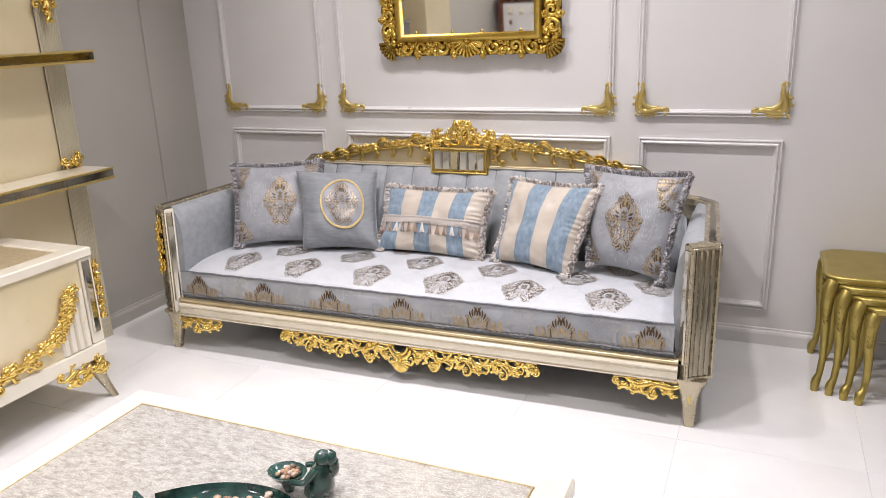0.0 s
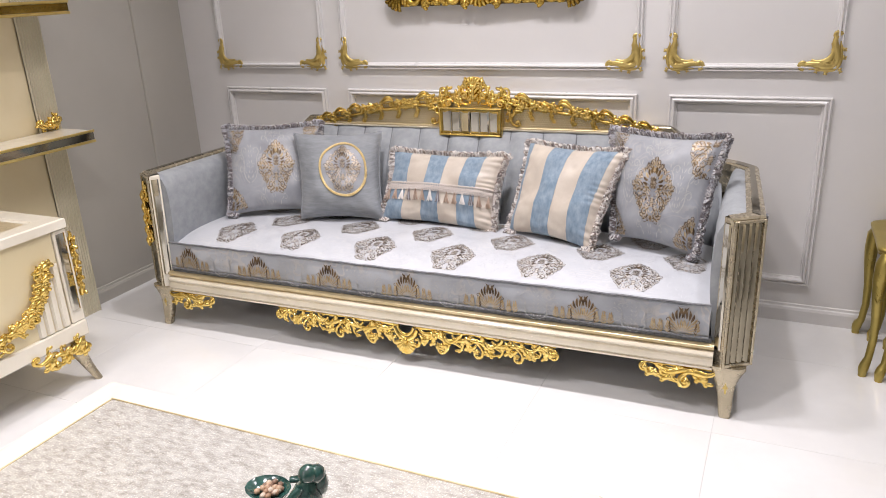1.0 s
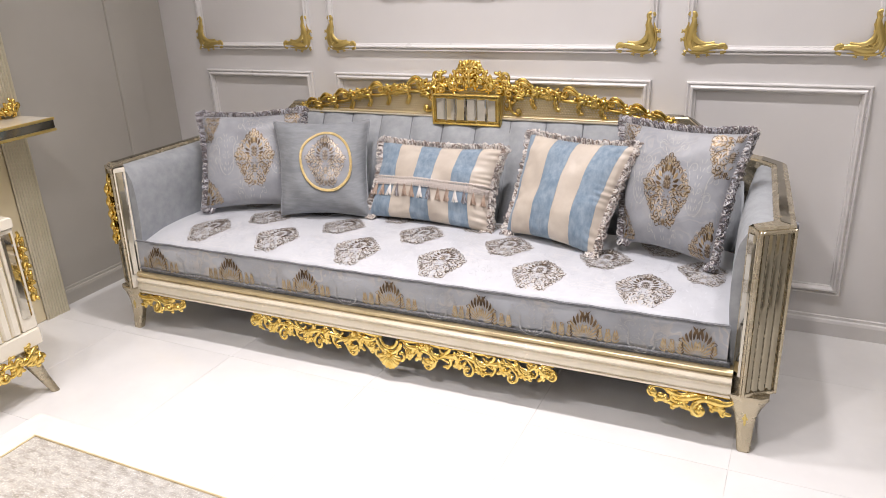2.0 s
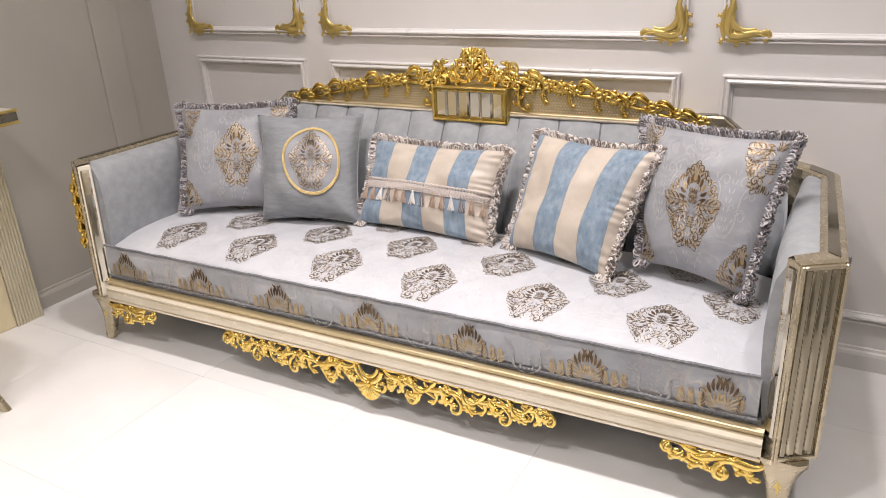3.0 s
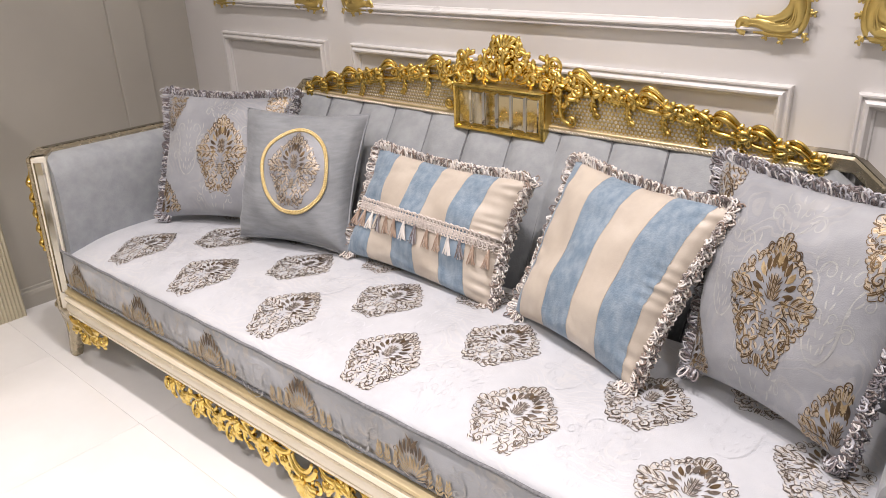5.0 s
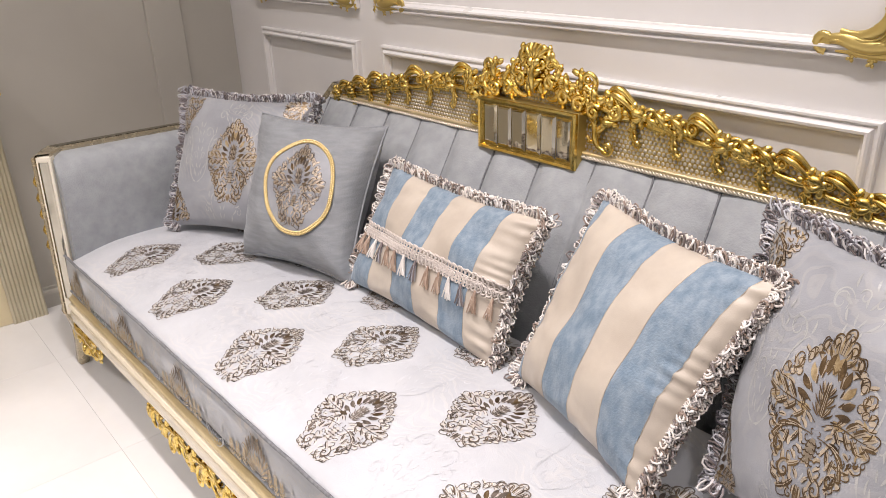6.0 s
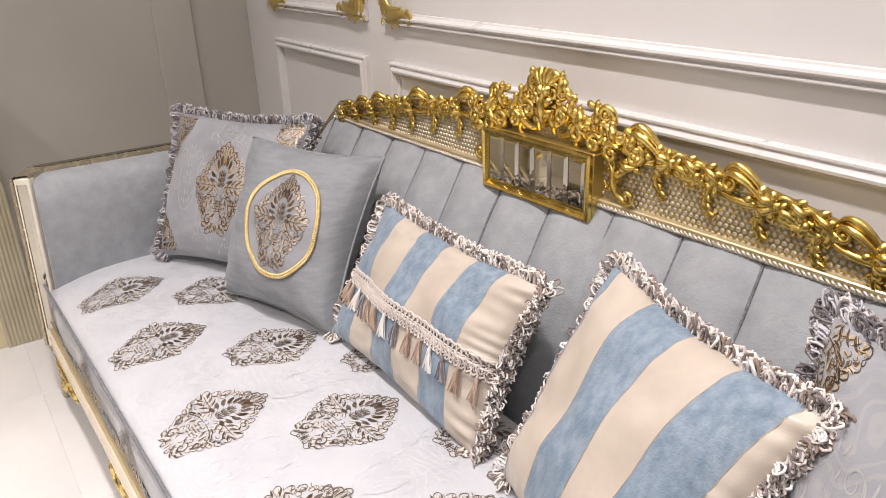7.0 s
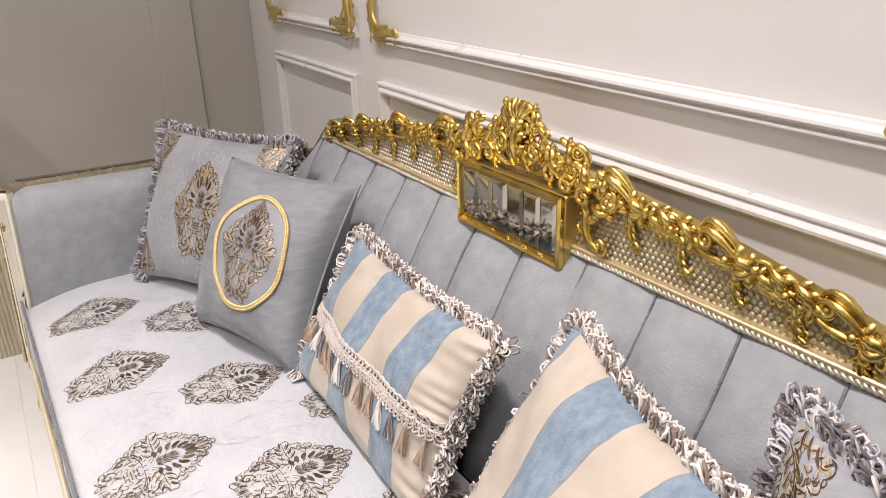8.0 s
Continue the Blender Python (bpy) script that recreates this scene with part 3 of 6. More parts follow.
floor = slab("floor", WX0, WX1, WY0, WY1, -0.12, -0.002, GROUT, "glossy white tiled showroom floor", "floor")

PANEL_PROFILE = [(0.0, 0.0), (0.0, 0.015), (0.003, 0.018), (0.007, 0.018), (0.009, 0.013), (0.012, 0.013), (0.015, 0.020), (0.019, 0.023), (0.024, 0.022), (0.027, 0.015), (0.030, 0.008), (0.034, 0.007), (0.036, 0.0)]


def frame_moulding(x0, x1, z0, z1, y, profile=PANEL_PROFILE):
    """A mitred rectangular moulding on a wall that faces -y."""
    s = Shape()
    rows = []
    for o, d in profile:
        rows.append([(x0 + o, y - d, z0 + o), (x1 - o, y - d, z0 + o), (x1 - o, y - d, z1 - o), (x0 + o, y - d, z1 - o)])
    s.grid(rows, close=True)
    return s


PANELS = [(-2.612, -1.970), (-1.872, -0.452), (-0.350, 0.274)]
UP0, UP1, LO0, LO1 = 1.028, 2.55, 0.165, 0.932
for k, (a, b) in enumerate(PANELS):
    part("trim", frame_moulding(a, b, UP0, UP1, WY1 + 0.001, [(o * 0.85, d) for o, d in PANEL_PROFILE]), TRIM, wall_back, smooth=False)
    part("trim", frame_moulding(a + 0.016, b - 0.010, LO0, LO1, WY1 + 0.001), TRIM, wall_back, smooth=False)

s = Shape()
prof = [(0.0, 0.0), (0.016, 0.0), (0.016, 0.052), (0.012, 0.062), (0.006, 0.066), (0.005, 0.075), (0.0, 0.078)]
s.grid([[(x, WY1 - d, z) for d, z in prof] for x in (WX0, WX1)])
solid("baseboard", s, TRIM, "white painted low baseboard with moulded top", "baseboard", kind="structure", smooth=False)
s = Shape()
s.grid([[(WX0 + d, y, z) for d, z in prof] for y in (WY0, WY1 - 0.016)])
solid("baseboard", s, WALL_SIDE_DIM, "pale low baseboard with moulded top, darkened for dim light", "baseboard", kind="structure", smooth=False)
# flat pilaster strip on the side wall, near the corner, in the same dimmed paint
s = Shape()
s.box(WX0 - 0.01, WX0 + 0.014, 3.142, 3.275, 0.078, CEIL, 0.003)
part("trim", s, WALL_SIDE_DIM, wall_left)


def corner_ornament():
    """A gilded acanthus bracket; its corner lies at the origin, arms to +a and +b."""
    s = Shape()
    relief(s, bezier((0.020, 0.140), (0.052, 0.105), (0.004, 0.070), (0.026, 0.026), 14), 0.0125, 0.006, 0.9, (0.45, 1.1, 1.0), 8, 0.010)
    relief(s, bezier((0.026, 0.026), (0.065, 0.004), (0.095, 0.048), (0.140, 0.020), 14), 0.0125, 0.006, 0.9, (1.0, 1.1, 0.45), 8, 0.010)
    relief(s, bezier((0.040, 0.105), (0.020, 0.055), (0.050, 0.026), (0.105, 0.042), 14), 0.010, 0.014, 0.9, (0.5, 1.1, 0.5), 8, 0.008)
    relief(s, bezier((0.012, 0.110), (0.004, 0.06), (0.004, 0.012), (0.030, 0.010), 12), 0.008, 0.004, 0.9, (0.5, 1.1, 0.9), 7, 0.004)
    relief(s, bezier((0.022, 0.008), (0.055, 0.004), (0.085, 0.016), (0.110, 0.010), 12), 0.008, 0.004, 0.9, (0.9, 1.1, 0.5), 7, 0.004)
    relief(s, spiral(0.130, 0.024, 0.017, 0.006, -100, 260, 12), 0.0075, 0.006, 0.9, (1, 1, 1), 6, 0.006)
    relief(s, spiral(0.026, 0.132, 0.014, 0.005, 170, -170, 12), 0.0070, 0.006, 0.9, (1, 1, 1), 6, 0.006)
    for a, b, g, l in ((0.006, 0.080, 165, 0.014), (0.004, 0.052, 175, 0.014), (0.010, 0.012, 225, 0.016), (0.050, 0.004, 268, 0.014), (0.080, 0.010, 280, 0.014)):
        acanthus(s, a, b, g, l, 0.0034, 0.006, 2, 0.2)
    for q in range(4):
        o = 0.007 * q
        relief(s, bezier((0.022 + o, 0.128 - 2.2 * o), (0.044 - o * 0.4, 0.095 - o), (0.010 + o, 0.055), (0.034 + o * 0.4, 0.022 + o), 10), 0.0032, 0.018, 0.9, (0.4, 1.0, 0.5), 6, 0.006)
        relief(s, bezier((0.034 + o * 0.4, 0.022 + o), (0.065, 0.008 + o), (0.092 - o, 0.040 - o * 0.4), (0.128 - 2.2 * o, 0.022 + o), 10), 0.0032, 0.018, 0.9, (0.5, 1.0, 0.4), 6, 0.006)
    s.ball((0.03, -0.010, 0.03), 0.016, 0.010, 0.016)
    return s


ORN = mesh_of("corner_ornament", corner_ornament(), GOLD_SATIN)
first = None
for a, b in PANELS:
    for x, sg in ((a - 0.004, 1), (b + 0.004, -1)):
        m = Matrix.Translation((x, WY1 - 0.012, UP0 + 0.001)) @ Matrix.Diagonal((sg, 0.62, 1, 1))
        if first is None:
            first = tagged(new("corner_ornament", ORN), "gilded carved acanthus corner ornament on wall moulding", "ornament", "gold ornaments at the panel corners")
            first.matrix_basis = m
        else:
            c = copy_thing(first, Matrix.Identity(4))
            c.matrix_basis = m

# ---- carved gold mirror ----
MCX, MZ0, MZ1, MW = -1.139, 1.296, 2.45, 0.460
mirror = thing("wall_mirror", (MCX, WY1, MZ0), "large mirror in a carved antique-gold frame on the wall", "mirror")
TILT_M = math.tan(radians(2.5))


def on_mirror(a, d, b):
    return (MCX + a, WY1 - 0.03 + d - (b - MZ0) * TILT_M, b)


# dark board that paints the shade in the carved frame's gaps
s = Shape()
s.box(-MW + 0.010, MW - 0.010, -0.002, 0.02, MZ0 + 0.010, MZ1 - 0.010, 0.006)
part("backing_board", s.mapped(on_mirror), GOLD_SHADE, mirror)
s = Shape()
IW, IB, IT = 0.333, MZ0 + 0.108, MZ1 - 0.108
s.face([(-IW, -0.012, IB), (IW, -0.012, IB), (IW, -0.012, IT), (-IW, -0.012, IT)])
part("mirror_glass", s.mapped(on_mirror), MIRROR, mirror, "bevelled clear mirror glass", smooth=False)
s = Shape()
rows = []
for o, d in ((0.0, 0.012), (0.0, 0.03), (0.012, 0.036), (0.022, 0.034), (0.03, 0.018), (0.036, 0.013)):
    e = 0.03 - o
    rows.append([(-IW - e, -d, IB - e), (IW + e, -d, IB - e), (IW + e, -d, IT + e), (-IW - e, -d, IT + e)])
s.grid(rows, close=True)
part("inner_frame", s.mapped(on_mirror), GOLD_INNER, mirror, "smooth gold inner moulding")
s = Shape()
for side in range(4):
    L = 2 * MW if side % 2 == 0 else MZ1 - MZ0
    n = 4 if side % 2 == 0 else 6
    t = Shape()
    for k in range(n):
        step = (L - 0.16) / n
        a = -L / 2 + 0.08 + step * (k + 0.5)
        sg = 1 if k < n / 2 else -1
        h = step * 0.5
        relief(t, spiral(a - sg * h * 0.38, 0.046, 0.040, 0.007, 90, 90 - sg * 430, 20), 0.0125, 0.006, 0.9, (0.7, 1.1, 0.9), 8, 0.008)
        relief(t, spiral(a + sg * h * 0.50, 0.052, 0.033, 0.007, 270, 270 - sg * 420, 18), 0.0115, 0.006, 0.9, (0.7, 1.1, 0.9), 8, 0.008)
        for da, db, g in ((-0.85, 0.012, 60), (-0.85, 0.085, -40), (0.05, 0.088, 10), (0.05, 0.008, 20), (0.95, 0.014, 110), (0.90, 0.088, 250), (0.02, 0.045, 80)):
            acanthus(t, a + sg * h * da, db, g if sg > 0 else 180 - g, 0.034, 0.0105, 0.004, 3, 0.6 * sg)
        t.ball((a - sg * h * 0.38, -0.016, 0.046), 0.009, 0.009, 0.009, 7, 5)
    shell(t, 0, 0.082, 0.078, 0.012, 190, 350, 11, 0.0105)
    shell(t, -L / 2 + 0.075, 0.075, 0.085, 0.006, 185, 265, 7, 0.009)
    shell(t, L / 2 - 0.075, 0.075, 0.085, 0.006, 275, 355, 7, 0.009)
    cz = (MZ0 + MZ1) / 2
    turn = {0: lambda a, d, b: (a, d, MZ0 + b), 1: lambda a, d, b: (MW - b, d, cz + a), 2: lambda a, d, b: (-a, d, MZ1 - b), 3: lambda a, d, b: (-MW + b, d, cz - a)}[side]
    t.mapped(turn)
    k0 = len(s.v)
    s.v += t.v
    s.f += [tuple(i + k0 for i in f) for f in t.f]
    s.m += t.m
part("carved_frame", s.mapped(on_mirror), GOLD_OLD, mirror, "pierced scrolls and shells in antique gold")

# ---- the sofa ----
SX, SY = -1.165, 2.565
sofa = thing("sofa", (SX, SY + 0.4, 0), "grey-blue upholstered three-seat sofa with champagne frame and gilded carving", "sofa")


def at_sofa(sg=1):
    return lambda u, v, z: (SX + sg * u, SY + v, z)


def seat_height(x, y):
    u = (x - SX) / 1.10
    v = y - SY
    edge = max(0.0, 1 - min(1.0, abs(u) / 1.015) ** 14)
    v = max(0.0, v)
    crown = math.sin(min(1, v / 0.20) * math.pi / 2) - 0.35 * max(0.0, (v - 0.25) / 0.35)
    z = 0.391 + 0.037 * crown + 0.004 * math.sin(x * 5.1 + 1) * math.sin(y * 9)
    return z - 0.03 * (1 - edge)


# seat cushion
s = Shape()
NU = 72
rows = []
for i in range(NU + 1):
    u = -1.115 + 2.23 * i / NU
    x = SX + u
    wav = 0.003 * math.sin(u * 9) + 0.002 * math.sin(u * 23 + 1)
    row = [(x, SY + 0.60, 0.262), (x, SY + 0.02, 0.262), (x, SY + 0.008, 0.265), (x, SY + 0.002 + wav, 0.285), (x, SY - 0.002 + wav, 0.315), (x, SY + wav, 0.362), (x, SY + 0.005, 0.384)]
    for v in (0.012, 0.03, 0.06, 0.09, 0.12, 0.16, 0.2, 0.24, 0.28, 0.33, 0.38, 0.43, 0.48, 0.54, 0.60):
        row.append((x, SY + v, seat_height(x, SY + v)))
    rows.append(row)
# lighter brocade on the lit top, shaded copy on the front band
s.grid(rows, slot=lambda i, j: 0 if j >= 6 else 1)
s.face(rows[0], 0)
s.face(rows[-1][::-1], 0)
cushion = part("seat_cushion", s, [SEAT, BAND_SHADED], sofa, "pale silver-blue brocade seat with woven palmettes")
for z, dv in ((0.387, 0.004), (0.268, 0.004)):
    s = Shape()
    s.tube([(SX - 1.115 + 2.23 * i / 60, SY + dv - 0.003, z + (0.003 if z > 0.3 else 0) + 0.0012 * math.sin(i * 1.7)) for i in range(61)], 0.0042, 6)
    part("piping", s, CORD_AND_SHADE, cushion, "grey piping cord")

for row_y, xs, ph in ((2.700, [-2.020, -1.690, -1.336, -0.998, -0.650, -0.309], 0), (2.911, [-1.868, -1.511, -1.168, -0.821, -0.473], 1), (3.118, [-2.03, -1.69, -1.335, -0.995, -0.645, -0.30], 2), (2.911, [-0.15], 3)):
    for x in xs:
        my = row_y - 0.021 * (x - SX)

        def place(a, b, lift, x=x, y=my):
            px, py = x + a * 0.088, y + b * 0.094
            return (px, py, seat_height(px, py) + lift)
        weave("woven_motif", cushion, place, keep=lambda a, b, x=x, y=my: y + b * 0.094 > SY + 0.03 and y + b * 0.094 < SY + 0.59 and abs(x + a * 0.088 - SX) < 1.08, mats=(THREAD_DARK, THREAD_MIX, THREAD_SILVER))
for x in (-2.172, -1.815, -1.478, -1.136, -0.80, -0.462, -0.132):
    def place(a, b, lift, x=x):
        px = x + a * 0.098
        u = px - SX
        return (px, SY - 0.004 - lift + 0.003 * math.sin(u * 9) + 0.002 * math.sin(u * 23 + 1), 0.292 + b * 0.094)
    weave("woven_motif", cushion, place, keep=lambda a, b, x=x: -0.26 < b < 0.98 and abs(x + a * 0.098 - SX) < 1.09, mats=(THREAD_MIX, THREAD_FAN, THREAD_TAN), strips=FAN_STRIPS)

    weave("woven_scroll", cushion, lambda a, b, lift, x=x: (x + 0.171 + a * 0.080, SY - 0.004 - lift + 0.003 * math.sin((x + 0.171 + a * 0.080 - SX) * 9) + 0.002 * math.sin((x + 0.171 + a * 0.080 - SX) * 23 + 1), 0.318 + b * 0.052), keep=lambda a, b, x=x: abs(x + 0.171 + a * 0.080 - SX) < 1.1, mats=(THREAD_PALE,) * 3, strips=ARABESQUE)
for y, xs in ((2.695, [-1.86, -1.512, -1.168, -0.82, -0.478, -0.14]), (2.93, [-2.04, -1.70, -1.335, -0.995, -0.640, -0.30])):
    for x in xs:
        def place(a, b, lift, x=x, y=y):
            px, py = x + a * 0.072, y + b * 0.10
            return (px, py, seat_height(px, py) + lift)
        weave("woven_scroll", cushion, place, keep=lambda a, b, x=x, y=y: y + b * 0.10 > SY + 0.03 and abs(x + a * 0.072 - SX) < 1.08, mats=(SEAT_SCROLL,) * 3, strips=ARABESQUE)

# frame under the seat
s = Shape()
prof = [(0.05, 0.246), (0.006, 0.246), (-0.004, 0.240), (-0.006, 0.233), (0.002, 0.226), (0.004, 0.222)]
s.grid([[(SX + u, SY + v, z) for v, z in prof] for u in (-1.135, 1.135)])
part("rail_cap", s, RAIL_GOLD, sofa, "champagne gold bevelled rail edge", smooth=False)
s = Shape()
prof = [(0.004, 0.224), (-0.008, 0.222), (-0.013, 0.214), (-0.008, 0.206), (-0.004, 0.203), (-0.003, 0.199), (-0.008, 0.197), (-0.010, 0.190), (-0.010, 0.176), (-0.004, 0.172), (-0.002, 0.168), (-0.006, 0.166), (-0.006, 0.160), (0.05, 0.160)]
s.grid([[(SX + u, SY + v, z) for v, z in prof] for u in (-1.135, 1.135)])
part("front_rail", s, RAIL, sofa, "ivory lacquered moulded front rail", smooth=False)
# dark block whose top edge draws the shadow between cushion and rail
s = Shape()
s.box(SX - 1.125, SX + 1.125, SY + 0.014, SY + 0.80, 0.168, 0.264)
part("underframe", s, CORD_AND_SHADE, sofa, "dark underframe, painted as the shadow gap below the seat cushion")

# pierced gilded apron
def apron_half(s, sg):
    for k, (a0, b0, a1, b1, w, side) in enumerate([(0.05, 0.152, 0.155, 0.118, 0.0085, -1), (0.10, 0.118, 0.215, 0.135, 0.0085, 1), (0.19, 0.142, 0.30, 0.118, 0.008, -1), (0.27, 0.122, 0.375, 0.132, 0.008, 1), (0.35, 0.140, 0.455, 0.118, 0.008, -1), (0.43, 0.124, 0.52, 0.134, 0.0075, 1), (0.50, 0.142, 0.585, 0.138, 0.007, -1)]):
        t = Shape()
        s_scroll(t, a0, b0, a1, b1, w * 0.95, 0.004 + 0.003 * (k % 2), 0.46, side)
        relief(t, bezier((a0, b1 + 0.012), (a0 + 0.03, b1 - 0.018), (a1 - 0.03, b0 + 0.01), (a1 + 0.01, b0 - 0.016), 10), 0.0060, 0.001, 0.9, (0.6, 1.1, 0.7))
        acanthus(t, (a0 + a1) / 2, 0.142, -60 - 30 * side, 0.040, 0.0062, 0.010, 3, 0.8 * side)
        t.mapped(lambda a, d, b: (sg * a, d, b))
        k0 = len(s.v)
        s.v += t.v
        s.f += [tuple(i + k0 for i in f) for f in t.f]
        s.m += t.m
    for a, b, g in ((0.13, 0.11, -70), (0.25, 0.115, -60), (0.335, 0.115, -100), (0.41, 0.118, -60), (0.49, 0.12, -80), (0.555, 0.13, -50), (0.06, 0.12, -40)):
        t = Shape()
        acanthus(t, a, b, g, 0.034, 0.0062, 0.006, 3, 0.8)
        t.ball((a + 0.02, -0.012, b - 0.006), 0.009, 0.008, 0.009, 6, 4)
        t.mapped(lambda a, d, b: (sg * a, d, b))
        k0 = len(s.v)
        s.v += t.v
        s.f += [tuple(i + k0 for i in f) for f in t.f]
        s.m += t.m
    relief(s, [(sg * (0.03 + 0.56 * i / 20), 0.153 - 0.003 * math.sin(i * 1.3)) for i in range(21)], 0.0085, 0.0, 0.9, (1, 1, 0.6))


s = Shape()
apron_half(s, 1)
apron_half(s, -1)
shell(s, 0, 0.106, 0.043, 0.014, 195, 345, 9, 0.0072)
relief(s, spiral(0, 0.160, 0.050, 0.050, 200, 340, 14), 0.008, 0.016, 0.9, (0.8, 1, 0.8))
relief(s, spiral(0, 0.160, 0.035, 0.035, 195, 345, 14), 0.006, 0.016, 0.9, (0.8, 1, 0.8))
for sg in (-1, 1):
    relief(s, spiral(sg * 0.045, 0.105, 0.024, 0.006, 90, 90 + sg * 420, 14), 0.006, 0.012, 0.9, (1, 1, 0.7))


def under_rail(b):
    """Keeps the carving below the rail's lower edge."""
    return 0.002 + (b if b < 0.152 else 0.152 + (b - 0.152) * 0.2)


part("front_apron", s.mapped(lambda a, d, b: (SX + 0.018 + a, SY + 0.006 + d * 0.8, under_rail(b) - 0.010 * (1 - abs(a) / 0.6) * (0.152 - min(b, 0.152)) / 0.05)), GOLD, sofa, "pierced gilded scrollwork apron with a shell")

for sg in (-1, 1):
    s = Shape()
    s_scroll(s, 1.13, 0.150, 1.03, 0.125, 0.0115, 0.008, 0.42, 1)
    s_scroll(s, 1.06, 0.135, 0.955, 0.138, 0.011, 0.006, 0.42, -1)
    s_scroll(s, 1.0, 0.145, 0.90, 0.150, 0.010, 0.004, 0.3, 1)
    for a, b, g in ((1.10, 0.13, -130), (1.04, 0.118, -110), (0.985, 0.122, -120), (0.94, 0.13, -130)):
        acanthus(s, a, b, g, 0.036, 0.0085, 0.006, 2, -0.5)
        s.ball((a, -0.012, b - 0.012), 0.009, 0.008, 0.009, 6, 4)
    relief(s, [(0.90 + 0.22 * i / 10, 0.153) for i in range(11)], 0.0075, 0.0, 0.9, (0.6, 1, 1))
    part("corner_bracket", s.mapped(lambda a, d, b: (SX + sg * (a + 0.018), SY + 0.006 + d * 0.8, under_rail(b))), GOLD, sofa, "pierced gilded corner scroll")

    # foot
    s = Shape()
    rows = []
    for z, cu, cv, hu, hv in ((0.178, 1.180, 0.033, 0.058, 0.046), (0.168, 1.180, 0.033, 0.059, 0.047), (0.158, 1.180, 0.033, 0.052, 0.042), (0.135, 1.178, 0.030, 0.042, 0.034), (0.11, 1.180, 0.026, 0.031, 0.027), (0.075, 1.182, 0.022, 0.025, 0.022), (0.035, 1.184, 0.016, 0.0215, 0.019), (0.006, 1.186, 0.012, 0.019, 0.017), (0.0, 1.186, 0.012, 0.017, 0.015)):
        c = 0.35
        rows.append([(cu + hu * a, cv + hv * b, z) for a, b in ((-1, -1 + c), (-1 + c, -1), (1 - c, -1), (1, -1 + c), (1, 1 - c), (1 - c, 1), (-1 + c, 1), (-1, 1 - c))])
    s.grid(rows, close=True)
    s.face(rows[0][::-1])
    s.face(rows[-1])
    foot = part("front_foot", s.mapped(at_sofa(sg)), CHAMP, sofa, "champagne tapered foot with gilded leaf")
    s = Shape()
    acanthus(s, 1.180, 0.125, -88, 0.062, 0.0042, 0.0, 3, 0.0)
    relief(s, spiral(1.178, 0.135, 0.014, 0.005, 0, 400, 12), 0.0035, 0.001)
    part("carved_leaf", s.mapped(lambda a, d, b: (SX + sg * a, SY - 0.002 + d * 0.7 + (0.14 - b) * 0.10, b)), GOLD_SATIN, foot, "gilded leaf")
    s = Shape()
    s.tube([(1.15, 0.76, 0.17), (1.155, 0.77, 0.08), (1.16, 0.79, 0.0)], [0.035, 0.028, 0.02], 8)
    part("back_foot", s.mapped(at_sofa(sg)), CHAMP, sofa)

    # arm: upholstery, outer panel, top rail, mirrored front
    s = Shape()
    prof = [(1.215, 0.25), (1.122, 0.25), (1.114, 0.33), (1.106, 0.42), (1.104, 0.50), (1.107, 0.57), (1.114, 0.625), (1.130, 0.660), (1.156, 0.676), (1.187, 0.679), (1.215, 0.676)]
    rows = []
    for k in range(15):
        v = 0.030 + 0.76 * k / 14
        puff = 0.010 * math.sin(math.pi * k / 14)
        rows.append([(u - 0.038 * (k / 14) * max(0.0, min(1.0, (u - 1.12) / 0.06)) - puff * (1 if 0 < i < 8 else 0) + 0.0015 * math.sin(k * 2.1 + i), v, z) for i, (u, z) in enumerate(prof)])
    s.grid(rows)
    s.face(rows[0])
    s.face(rows[-1][::-1])
    part("arm_upholstery", s.mapped(at_sofa(sg)), VELVET, sofa, "smooth grey-blue velvet inner arm")
    outline = [(1.16, -0.015), (1.25, 0.045), (1.214, 0.735), (1.15, 0.805), (1.06, 0.865)]
    s = Shape()
    for (a0, b0), (a1, b1) in zip(outline[1:-1], outline[2:]):
        rows = []
        for z in (0.175, 0.66):
            rows.append([(a0, b0, z), (a1, b1, z), (a1 - 0.03, b1 - 0.02, z), (a0 - 0.03, b0 - 0.005, z)])
        s.grid(rows, close=True)
    part("arm_outer_panel", s.mapped(at_sofa(sg)), CHAMP, sofa, "", smooth=False)
    s = Shape()
    inner = [(1.132, 0.020), (1.192, 0.075), (1.166, 0.705), (1.115, 0.762), (1.03, 0.82)]
    mid_o = [(a - 0.010, b + 0.002) for a, b in outline]
    mid_i = [(a + 0.010, b + 0.002) for a, b in inner]
    rows = []
    for o, z in ((outline, 0.658), (outline, 0.684), (mid_o, 0.690), (mid_i, 0.690), (inner, 0.684), (inner, 0.658)):
        rows.append([(a, b, z) for a, b in o])
    s.grid(rows)
    part("arm_top_rail", s.mapped(at_sofa(sg)), CHAMP, sofa, "bevelled champagne-mirror top rail", smooth=False)
    s = Shape()
    rows = [[(a, b, 0.6915) for a, b in [(p - 0.016, q + 0.004) for p, q in outline[1:-1]]], [(a, b, 0.6915) for a, b in [(p + 0.016, q - 0.002) for p, q in inner[1:-1]]]]
    s.grid(rows)
    part("rail_mirror_strip", s.mapped(at_sofa(sg)), BRONZE_MIRROR, sofa, "tinted mirror strip", smooth=False)
    # narrow front stile with a mirror strip
    LI = math.hypot(0.030, 0.035)

